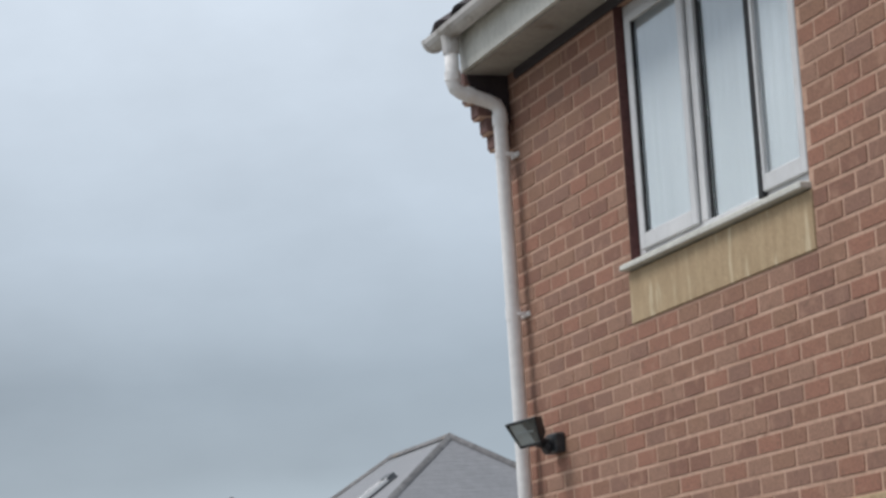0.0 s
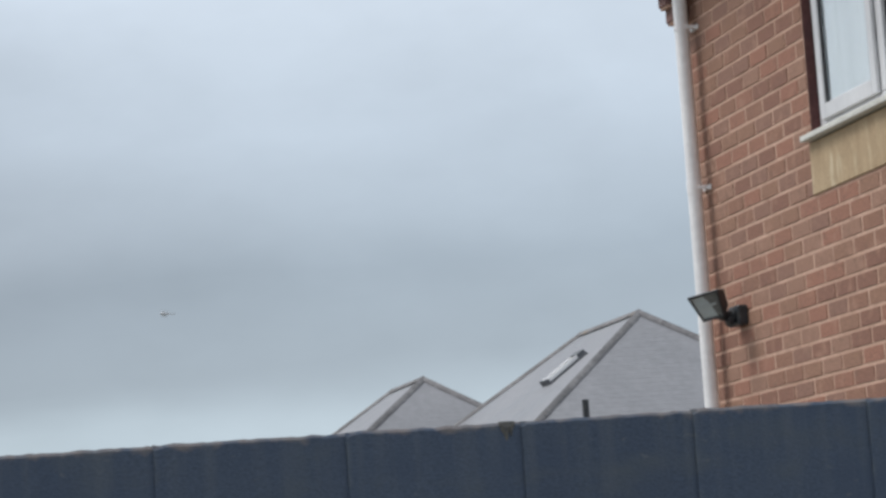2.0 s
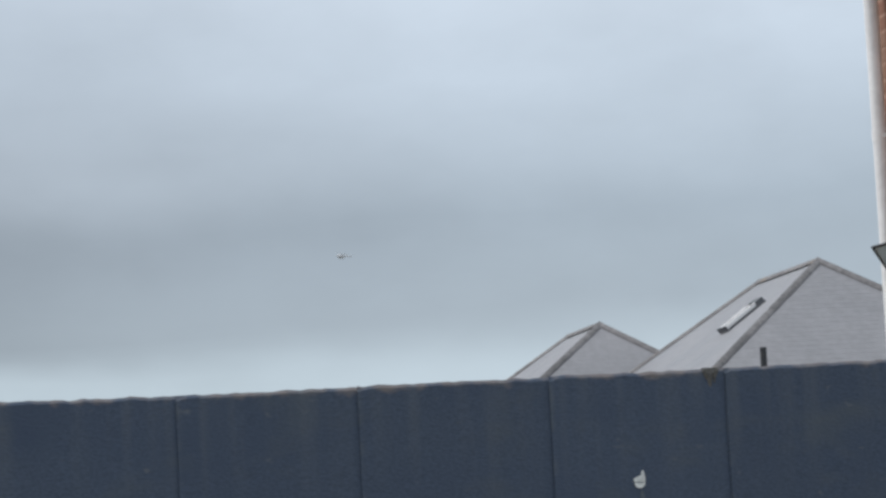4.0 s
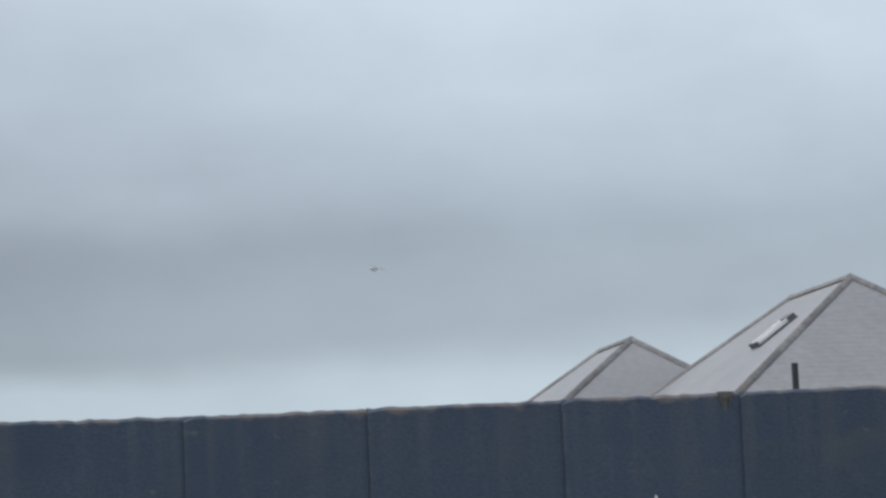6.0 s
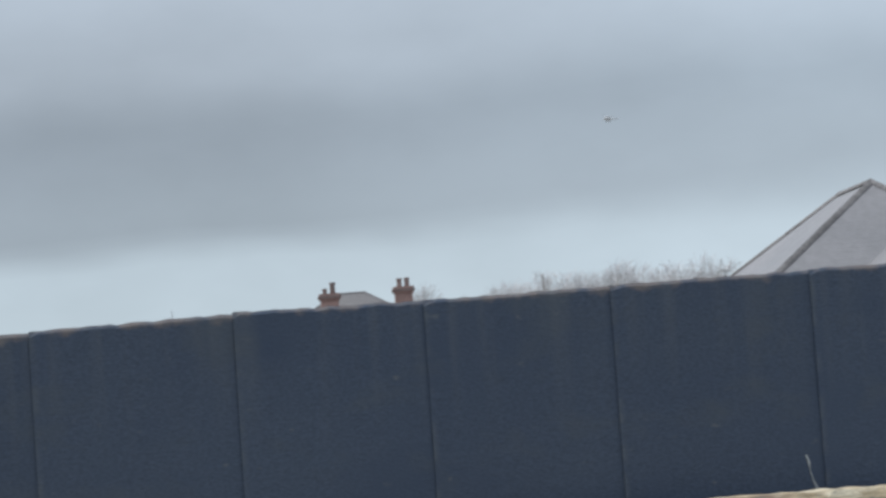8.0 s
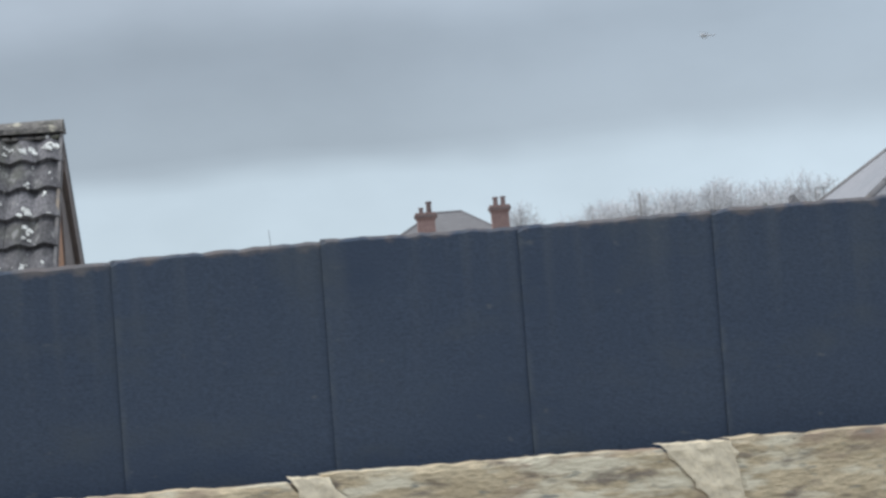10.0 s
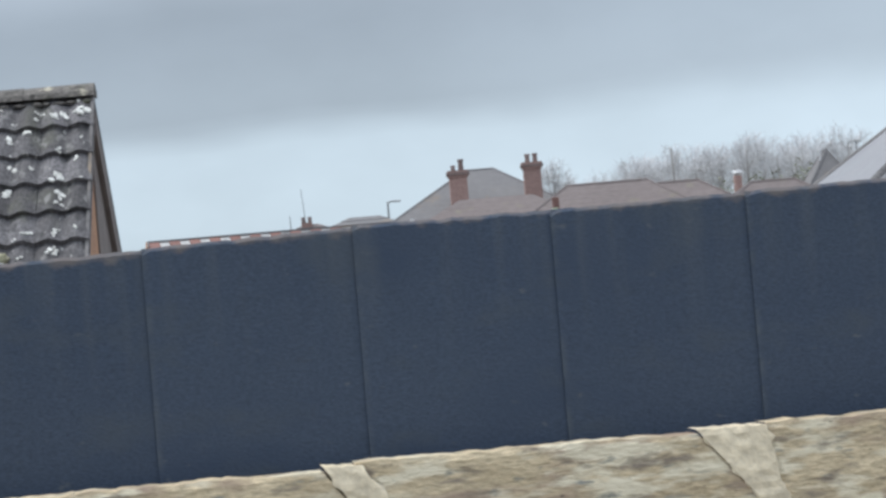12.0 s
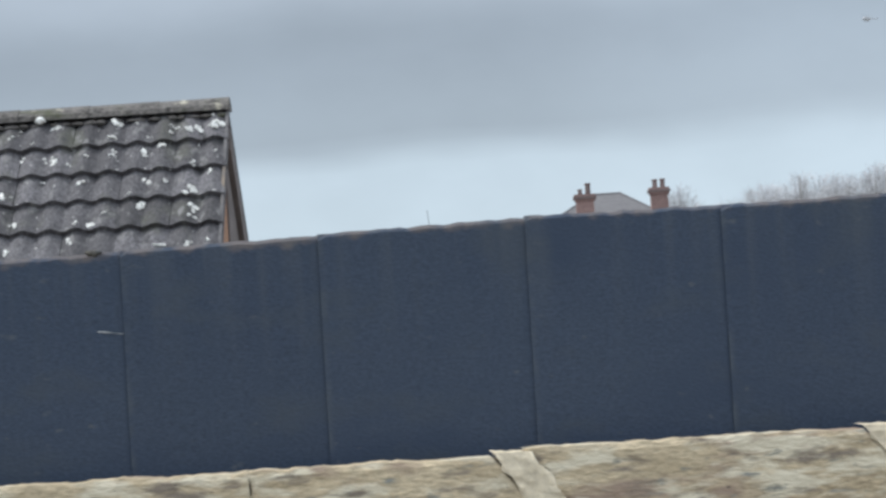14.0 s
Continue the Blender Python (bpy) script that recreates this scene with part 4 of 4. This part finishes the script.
prism(bm, [(-10.9, OY - RUN + 0.15, OE - 0.049), (-10.9, OY + RUN - 0.15, OE - 0.049), (-10.9, OY, OZ - 0.14)], (OX - 0.05 + 10.9, 0, 0))
part("wall", bm, GABLEBRICK, shed, "orange brick gable wall")
bm = bmesh.new()
for side in (-1, 1):
    prism(bm, [(-11, OY + side * RUN, OE), (-11, OY, OZ), (-11, OY, OZ - 0.05), (-11, OY + side * RUN, OE - 0.05)], (OX + 11, 0, 0))
tiled = part("roof", bm, LICHENTILE, shed, "dark grey concrete roll tiles with lichen")
for side, deep in ((-1, 0.12), (1, 0.21)):
    bm = bmesh.new()
    prism(bm, [(OX - 0.035, OY + side * (RUN - 0.02), OE - 0.045), (OX - 0.035, OY + side * 0.02, OZ - 0.055), (OX - 0.035, OY + side * 0.02, OZ - 0.055 - deep), (OX - 0.035, OY + side * (RUN - 0.02), OE - 0.045 - deep)], (0.032, 0, 0))
    part("bargeboard", bm, TIMBER, shed, "weathered brown timber bargeboard")
bm = bmesh.new()
prism(bm, [(OX - 0.012, OY - RUN, OE - 0.03), (OX - 0.012, OY - 0.03, OZ - 0.045), (OX - 0.012, OY - 0.03, OZ + 0.03), (OX - 0.012, OY - RUN, OE + 0.045)], (0.020, 0, 0))
part("verge_mortar", bm, RIDGE, shed, "grey mortar verge along the roof edge")
bm = bmesh.new()
prism(bm, [(OX - 0.05, OY, 0.05), (OX - 0.05, OY + RUN - 0.16, 0.05), (OX - 0.05, OY + RUN - 0.16, OE - 0.08), (OX - 0.05, OY, OZ - 0.16)], (0.012, 0, 0))
part("gable_boarding", bm, TIMBER, shed, "grey-brown boarding on half the gable")
me = roll_tile("tile", 0.332, 0.33, 2, 0.028, 0.038, LICHENTILE, 16)
rng = random.Random(3)
slope = RUN / math.cos(OP)
for row in range(8):
    up = slope - 0.378 - 0.2828 * row
    for k in range(15):
        if up < -0.1:
            continue
        ob = hang(new("tile", me), tiled)
        x = OX - 0.332 * (k + 1) + 0.012 + rng.uniform(-0.004, 0.004)
        ob.matrix_basis = Matrix.Translation((x, OY - RUN + up * math.cos(OP), OE + up * math.sin(OP) + 0.008)) @ Matrix.Rotation(OP + rng.uniform(-0.008, 0.008), 4, "X")
cap_tiles(tiled, ((OX + 0.01, OY, OZ + 0.012), (-11.0, OY, OZ + 0.012)), MOSSRIDGE, "ridge_tile", 0.125, 0.45, "", 0.22)

# patches of lichen grown flat on the tiles, thickest towards the verge
rng = random.Random(17)


def lichen_patch(long, wide):
    """A ragged flake of a few grown-together rosettes, low and domed, in the plane of the roof."""
    bm = bmesh.new()
    turn = rng.uniform(0, math.tau)
    lobes = rng.choice((2, 3, 3, 4))
    for lobe in range(lobes):
        along = long * ((lobe + 0.5) / lobes - 0.5) + rng.gauss(0, 0.08) * long
        aside = rng.gauss(0, 0.3) * wide
        cx, cy = along * math.cos(turn) - aside * math.sin(turn), along * math.sin(turn) + aside * math.cos(turn)
        r0 = (0.55 * wide + 0.25 * long) / 2 * rng.uniform(0.6, 1.15)
        rim, crown = [], []
        for i in range(9):
            a, r = i * math.tau / 9, r0 * rng.uniform(0.5, 1.3)
            x, y = cx + r * math.cos(a), cy + r * math.sin(a)
            rim.append(bm.verts.new((x, y, -0.004)))
            crown.append(bm.verts.new((cx + 0.8 * (x - cx), cy + 0.8 * (y - cy), 0.005 + 0.0012 * lobe)))
        for i in range(9):
            k = (i + 1) % 9
            bm.faces.new((rim[i], rim[k], crown[k], crown[i]))
        bm.faces.new(crown)
        bm.faces.new(rim[::-1])
    return part("lichen_patch", bm, LICHEN, tiled)


for row in range(6):
    up = slope - 0.378 - 0.2828 * row
    for k in range(8):
        for _ in range(rng.choice((2, 3, 3, 4)) if k == 0 else rng.choice((1, 2, 2, 3, 4))):
            u = rng.choice((0.36, 0.78)) + rng.uniform(-0.09, 0.09) if k == 0 else rng.random()
            v = rng.uniform(0.02, 0.26)
            w = 0.5 - 0.5 * math.cos(u * 2 * math.tau)
            h = 0.028 * w ** 0.8 + 0.038 * (1 - v / 0.33) + 0.002
            tilt_roll = math.atan(0.028 * 0.5 * math.sin(u * 2 * math.tau) * 2 * math.tau / 0.332)
            size = rng.choice((0.022, 0.035, 0.05, 0.06, 0.085)) * (1.35 if k == 0 else 1.0)
            flake = lichen_patch(size, size * rng.uniform(0.35, 0.8))
            flake.matrix_basis = Matrix.Translation((OX - 0.332 * (k + 1) + 0.012, OY - RUN + up * math.cos(OP), OE + up * math.sin(OP) + 0.008)) @ Matrix.Rotation(OP, 4, "X") @ Matrix.Translation((u * 0.332, v, h)) @ Matrix.Rotation(-tilt_roll, 4, "Y")
bm = bmesh.new()
bmesh.ops.create_icosphere(bm, subdivisions=3, radius=1.0)
for v in bm.verts:
    v.co *= 1 + 0.3 * noise.noise(v.co * 2.3) + 0.15 * noise.noise(v.co * 6)
    v.co = Vector((-7.19 + 0.034 * v.co.x, OY - 0.11 + 0.024 * v.co.y, OZ - 0.015 + 0.024 * v.co.z))
part("lichen_clump", bm, LICHEN, tiled, "pale clump of lichen on the ridge", True)
bm = bmesh.new()
bmesh.ops.create_icosphere(bm, subdivisions=3, radius=1.0)
for v in bm.verts:
    v.co *= 1 + 0.35 * noise.noise(v.co * 1.9) + 0.2 * noise.noise(v.co * 5)
    v.co = Vector((-6.495 + 0.055 * v.co.x, 7.53 + 0.03 * v.co.y, 2.31 + 0.04 * v.co.z))
part("lichen_clump", bm, MOSS, tiled, "yellow-green clump of moss and lichen", True)

# dark moss packed under the ridge tiles
rng = random.Random(29)
for k in range(30):
    x = OX - 0.04 - 0.085 * k + rng.uniform(-0.03, 0.03)
    bm = bmesh.new()
    bmesh.ops.create_icosphere(bm, subdivisions=2, radius=1.0)
    wide, tall = rng.uniform(0.02, 0.055), rng.uniform(0.008, 0.02)
    for v in bm.verts:
        v.co *= 1 + 0.35 * noise.noise(v.co * 2.1 + Vector((k, 0, 0)))
        v.co = Vector((x + wide * v.co.x, OY - 0.118 + 0.018 * v.co.y, OZ - 0.052 + tall * v.co.z))
    part("moss_clump", bm, MOSSRIDGE, tiled, "", True)

# ---- long low roof of red and white panels ----
stall = empty("striped_shed", (-6.3, 45.8, 0), "long low shed with a roof of red and white panels", "shed")
SY, SZ = 45.6, 3.67
part("wall", boxed((-8.62, 45.1, 0), (-3.9, 46.1, 3.0)), REDBRICK, stall)
bm = bmesh.new()
prism(bm, [(-8.66, 44.9, 3.18), (-8.66, 46.3, 3.18), (-8.66, SY, SZ - 0.02)], (4.82, 0, 0))
base = part("roof", bm, STRIPE_RED, stall)
n = 24
for k in range(n):
    x0 = -8.66 + k * 0.2
    bm = bmesh.new()
    h = 0.03 if k % 2 == 0 else 0.012
    w = 0.205 if k % 2 == 0 else 0.195
    for y in (44.86,):
        prism(bm, [(x0 + 0.24, y, 3.14), (x0, SY, SZ), (x0, SY, SZ + h), (x0 + 0.24, y, 3.14 + h)], (w, 0, 0))
    part("roof_panel", bm, STRIPE_RED if k % 2 == 0 else STRIPE_WHITE, base, "red panel" if k % 2 == 0 else "white panel")
part("ridge", boxed((-8.68, SY - 0.03, SZ), (-3.84, SY + 0.03, SZ + 0.04)), GREYROOF, base)
part("end_board", prism(bmesh.new(), [(-8.68, 44.86, 3.12), (-8.68, SY, SZ + 0.03), (-8.68, 46.3, 3.12)], (-0.03, 0, 0)), GABLEBRICK, base)
small = empty("low_shed", (-9.2, 45.9, 0), "small shed with a red and white panelled roof", "shed")
part("wall", boxed((-9.9, 45.3, 0), (-8.95, 46.3, 3.0)), REDBRICK, small)
for k in range(5):
    bm = bmesh.new()
    prism(bm, [(-9.95 + 0.2 * k, 45.2, 3.1), (-9.95 + 0.2 * k, 45.9, 3.51), (-9.95 + 0.2 * k, 45.9, 3.54), (-9.95 + 0.2 * k, 45.2, 3.13)], (0.195, 0, 0))
    part("roof_panel", bm, STRIPE_RED if k % 2 else STRIPE_WHITE, small)


# ---- far houses ----
far_house, far_roof = hip_house("hipped_house", "far house with a grey-brown hipped roof and two red brick chimneys", (-0.95, 83.5, 6.55), 0.95, 6.0, radians(32), 2.7, 26, 0.002, GREYROOF, REDBRICK, GREYROOF, "x", 0.05)
wing = bmesh.new()
courses(wing, (-6.2, 73.2, 2.75), (5.6, 73.2, 2.75), (-1.4, 77.4, 5.33), (0.9, 77.4, 5.33), 18, 0.002)
courses(wing, (-6.2, 81.0, 2.75), (-6.2, 73.2, 2.75), (-1.4, 81.0, 5.33), (-1.4, 77.4, 5.33), 18, 0.002)
courses(wing, (5.6, 73.2, 2.75), (5.6, 81.0, 2.75), (0.9, 77.4, 5.33), (0.9, 81.0, 5.33), 18, 0.002)
courses(wing, (0.9, 81.0, 5.32), (-1.4, 81.0, 5.32), (0.9, 77.4, 5.33), (-1.4, 77.4, 5.33), 2, 0.01)
part("wing_roof", wing, CLAYROOF, far_house, "brown tiled roof of the front wing")
part("wing_wall", boxed((-5.8, 73.6, 0), (5.2, 81.0, 2.72)), REDBRICK, far_house)


def chimney(parent, x, y, w, z0, z1, pots):
    stack = part("chimney", boxed((x - w / 2, y - 0.3, z0), (x + w / 2, y + 0.3, z1)), REDBRICK, parent, "red brick chimney stack")
    for k, (out, h) in enumerate(((0.04, 0.07), (0.085, 0.08), (0.05, 0.07))):
        z = z1 + sum((0.07, 0.08, 0.07)[:k])
        part("brick_cap", boxed((x - w / 2 - out, y - 0.3 - out, z + 0.001), (x + w / 2 + out, y + 0.3 + out, z + h)), POTCLAY if k == 1 else REDBRICK, stack, "sooty brick course" if k == 1 else "")
    for px, h, r in pots:
        part("chimney_pot", tubed([(x + px, y, z1 + 0.2), (x + px, y, z1 + 0.2 + h * 0.8), (x + px, y, z1 + 0.205 + h * 0.8), (x + px, y, z1 + 0.2 + h)], [r, r * 0.85, r * 1.12, r * 1.05], 10), POTCLAY, stack)


chimney(far_house, -1.28, 81.0, 0.58, 4.5, 6.22, ((-0.14, 0.20, 0.08), (0.12, 0.39, 0.095)))
chimney(far_house, 1.15, 81.0, 0.56, 4.3, 6.30, ((-0.12, 0.30, 0.09), (0.13, 0.31, 0.09)))
part("vent_post", tubed([(-2.9, 79.2, 3.6), (-2.9, 79.2, 4.93)], 0.065, 8), PVC, far_house, "white plastic vent pipe")

row_roofs = "far row of brown-roofed houses"
long_house, _ = hip_house("far_bungalow", "far low house with a long brown tiled roof", (1.5, 70.5, 5.2), 2.3, 4.0, radians(33), 2.4, 18, 0.002, CLAYROOF, REDBRICK, CLAYROOF, "x", 0.05, row_roofs)
hip_house("far_bungalow", "far low house with a brown tiled roof between its neighbours", (4.25, 71.5, 5.11), 1.15, 3.9, radians(33), 2.4, 18, 0.002, CLAYROOF, REDBRICK, CLAYROOF, "x", 0.05, row_roofs)
end_house, _ = hip_house("far_bungalow", "far low house with a brown tiled roof and a capped flue", (6.75, 70.0, 4.85), 1.25, 3.4, radians(33), 2.4, 16, 0.002, CLAYROOF, REDBRICK, CLAYROOF, "x", 0.05, row_roofs)
flue = part("flue", tubed([(6.46, 70.6, 4.4), (6.46, 70.6, 5.10)], 0.13, 10), REDBRICK, end_house, "dull brown flue")
part("flue_cap", tubed([(6.46, 70.6, 5.12), (6.46, 70.6, 5.17), (6.46, 70.6, 5.24)], [0.11, 0.16, 0.12], 10), PVC, flue, "white flue cap")
part("flue_stub", boxed((0.88, 68.0, 3.4), (1.06, 68.3, 4.80), 0.01), DARKBRICK, long_house, "dark brown flue")

hip_house("far_house", "far house with a low grey-brown hipped roof", (-5.05, 100.0, 5.93), 1.2, 5.0, radians(24), 2.6, 14, 0.02, GREYROOF, REDBRICK, GREYROOF, "x", 0)
pots_house, _ = hip_house("far_house", "far house with a red chimney and a tall aerial", (-7.3, 120.0, 6.55), 0.6, 5.0, radians(24), 2.6, 12, 0.02, CLAYROOF, REDBRICK, CLAYROOF, "x", 0)
part("chimney", boxed((-7.45, 119.6, 5.6), (-6.95, 120.0, 6.62)), REDBRICK, pots_house)
for x in (-7.35, -7.05):
    part("chimney_pot", tubed([(x, 119.8, 6.62), (x, 119.8, 6.88)], 0.09, 8), POTCLAY, pots_house)
bm = tubed([(-7.25, 119.8, 6.5), (-7.30, 119.8, 7.4), (-7.36, 119.8, 8.2)], [0.02, 0.018, 0.015], 6)
part("aerial", bm, STEEL, pots_house, "tall thin aerial pole")
bm = tubed([(-7.95, 119.8, 6.3), (-7.97, 119.8, 7.0)], [0.028, 0.02], 6)
part("aerial", bm, STEEL, pots_house)

bm = tubed([(-3.33, 120, 0), (-3.36, 120, 7.28)], [0.08, 0.045], 8)
street = empty("street_lamp", (-3.33, 120, 0), "grey steel street lamp on a thin post", "street lamp")
part("post", bm, STEEL, street)
part("arm", tubed([(-3.36, 120, 7.25), (-3.15, 120, 7.30), (-2.98, 120, 7.31)], 0.04, 8), STEEL, street)
part("lamp_head", boxed((-3.05, 119.9, 7.25), (-2.75, 120.1, 7.33), 0.02), STEEL, street)

dish = empty("satellite_dish", (0.79, 66.0, 0), "pale green satellite dish on a short pole beside a roof", "satellite dish")
bm = bmesh.new()
centre = bm.verts.new((0.79, 65.94, 4.25))
rings = []
for r, back in ((0.09, 0.015), (0.17, 0.05)):
    rings.append([bm.verts.new((0.79 + r * math.cos(a), 65.94 - back, 4.25 + 1.15 * r * math.sin(a))) for a in [i * math.tau / 16 for i in range(16)]])
for i in range(16):
    j = (i + 1) % 16
    bm.faces.new((centre, rings[0][i], rings[0][j]))
    bm.faces.new((rings[0][i], rings[1][i], rings[1][j], rings[0][j]))
back = bmesh.ops.solidify(bm, geom=bm.faces[:], thickness=0.015)
part("reflector", bm, DISH, dish)
part("pole", tubed([(0.79, 66.0, 0.0), (0.79, 66.0, 4.32)], 0.025, 8), STEEL, dish)


# ---- bare trees on the rise behind ----
def bare_tree(seed, x, y, height, half, label, group="bare trees behind the roofs"):
    """A trunk with rising limbs that fan out into a rounded crown of fine twigs, height tall and 2 * half wide."""
    r = random.Random(seed)
    t = empty("bare_tree", (x, y, 0), label, "tree", group)
    trunk, twigs = bmesh.new(), bmesh.new()
    fork = (height - 1.0) / 1.5
    lean = r.gauss(0, 0.12)
    stem = [Vector((x + lean * f * f + 0.05 * math.sin(5 * f + seed), y, fork * 1.5 * f)) for f in (0, 0.25, 0.5, 0.75, 1.0)]
    tube(trunk, stem, [0.15, 0.12, 0.10, 0.07, 0.035], 6, False)
    low = height - r.uniform(1.7, 2.3)
    for _ in range(52):
        a, c = r.uniform(0, math.tau), r.random() ** 0.4
        up = r.random() ** 0.7
        wide = half * c * math.sqrt(max(0.08, 1 - up ** 2.6)) * r.uniform(0.85, 1.12)
        end = Vector((x + lean + wide * math.cos(a), y + wide * math.sin(a), low + (height - low - 0.25) * up * r.uniform(0.88, 1.03)))
        f = r.uniform(0.6, 1.0)
        k = min(int(f * 4), 3)
        start = stem[k].lerp(stem[k + 1], f * 4 - k)
        mid = start.lerp(end, 0.5) + Vector((0.2 * (end.x - start.x), 0.2 * (end.y - start.y), -0.5 * r.random()))
        pts = [start, mid, end]
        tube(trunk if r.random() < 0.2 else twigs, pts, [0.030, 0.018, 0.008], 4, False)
        for _ in range(13):
            g = r.uniform(0.35, 1.0)
            p = mid.lerp(end, 2 * g - 1) if g > 0.5 else start.lerp(mid, 2 * g)
            d = Vector((r.gauss(0, 1) + 0.5 * math.cos(a), r.gauss(0, 1), abs(r.gauss(0.5, 0.7)))).normalized()
            q = p + d * r.uniform(0.15, 0.38)
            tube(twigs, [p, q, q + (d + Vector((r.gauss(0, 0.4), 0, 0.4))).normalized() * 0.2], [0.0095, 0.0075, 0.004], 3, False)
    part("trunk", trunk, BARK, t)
    part("crown", twigs, TWIG, t, "crown of fine bare twigs, paled for distance haze")


rng = random.Random(8)
crown_line = [(9.3, 8.9), (10.4, 9.25), (11.4, 9.55), (12.3, 9.78), (14.8, 9.72), (15.8, 9.76), (16.9, 10.05), (17.7, 9.9), (18.3, 9.2), (18.9, 9.15), (19.6, 10.05), (20.9, 10.1), (21.5, 9.8), (22.3, 9.15), (24.0, 8.6)]
for k in range(22):
    x = 8.9 + 0.66 * k
    top = float(np.interp(x, [p[0] for p in crown_line], [p[1] for p in crown_line])) + rng.uniform(0.3, 0.55)
    bare_tree(30 + k, x, 140 + rng.uniform(-3, 6), top, rng.uniform(1.4, 2.1), "slender bare winter tree with a hazy crown of twigs")
bare_tree(71, 5.9, 140, 9.9, 1.2, "round bare winter tree behind the roofs")
bare_tree(72, 6.75, 143, 9.1, 0.9, "low bare winter tree behind the roofs")


pole = empty("telegraph_pole", (11.78, 135, 0), "thin brown wooden pole among bare trees", "pole")
part("post", tubed([(11.78, 135, 0), (11.78, 135, 9.52)], [0.07, 0.03], 8), BARK, pole)
part("cross_arm", boxed((11.71, 134.97, 9.36), (11.85, 135.03, 9.39)), BARK, pole)


# evergreen scrub among the bare trees
def scrub(seed, x, y, w, h):
    r = random.Random(seed)
    s = empty("evergreen_bush", (x, y, 0), "dull green bush among bare trees", "bush", "bushes behind the roofs")
    part("stem", tubed([(x, y, 0), (x, y, h * 0.6)], [0.15, 0.06], 6), BARK, s)
    bm = bmesh.new()
    for _ in range(420):
        a, b, c = r.uniform(0, math.tau), r.uniform(-0.9, 1), r.random() ** 0.4
        p = Vector((x + w * c * math.cos(a) * math.sqrt(1 - b * b * 0.9), y + w * c * math.sin(a) * 0.8, h * 0.62 + h * 0.38 * b * c))
        u = Vector((r.gauss(0, 1), r.gauss(0, 1), r.gauss(0, 1))).normalized() * 0.13
        v2 = u.orthogonal().normalized() * 0.07
        bm.faces.new([bm.verts.new(q) for q in (p - u, p - v2, p + u, p + v2)])
    part("crown", bm, EVERGREEN, s)


scrub(1, 16.8, 136, 1.5, 8.2)
scrub(2, 18.9, 135, 1.3, 8.6)
scrub(3, 14.8, 136, 1.5, 7.9)

# ---- helicopter far off in the sky ----
heli = empty("helicopter", (205, 1491, 166), "small dark helicopter far off under grey cloud", "helicopter")
HM = Matrix.Translation((205, 1491, 166)) @ Matrix.Rotation(radians(12), 4, "Y") @ Matrix.Scale(0.82, 4)


def heli_part(name, bm, parent=heli):
    ob = part(name, bm, HELI, parent, "", True)
    if parent is heli:
        ob.matrix_basis = HM
    return ob


heli_part("fuselage", tubed([(-3.2, 0, -0.7), (-2.8, 0, -0.4), (-1.5, 0, 0), (0.5, 0, 0.1), (1.8, 0, 0.3), (2.4, 0, 0.5)], [0.2, 0.7, 1.15, 1.2, 0.8, 0.4], 12))
heli_part("tail_boom", tubed([(1.8, 0, 0.5), (6.4, 0, 0.9)], [0.42, 0.18], 8))
heli_part("tail_fin", prism(bmesh.new(), [(5.8, -0.06, 0.9), (6.6, -0.06, 0.9), (7.2, -0.06, 2.1), (6.7, -0.06, 2.1)], (0, 0.12, 0)))
heli_part("mast", tubed([(0, 0, 1.1), (0, 0, 1.9)], 0.2, 8))
for k in range(4):
    ob = heli_part("rotor_blade", boxed((0.2, -0.16, 1.82), (5.2, 0.16, 1.87)))
    ob.matrix_basis = HM @ Matrix.Rotation(radians(20 + 90 * k), 4, "Z")
for y in (-0.9, 0.9):
    heli_part("skid", tubed([(-2.2, y, -1.75), (1.8, y, -1.75)], 0.08, 6))
    heli_part("skid_strut", tubed([(-1.0, y, -1.75), (-0.9, y * 0.6, -0.8)], 0.07, 6))
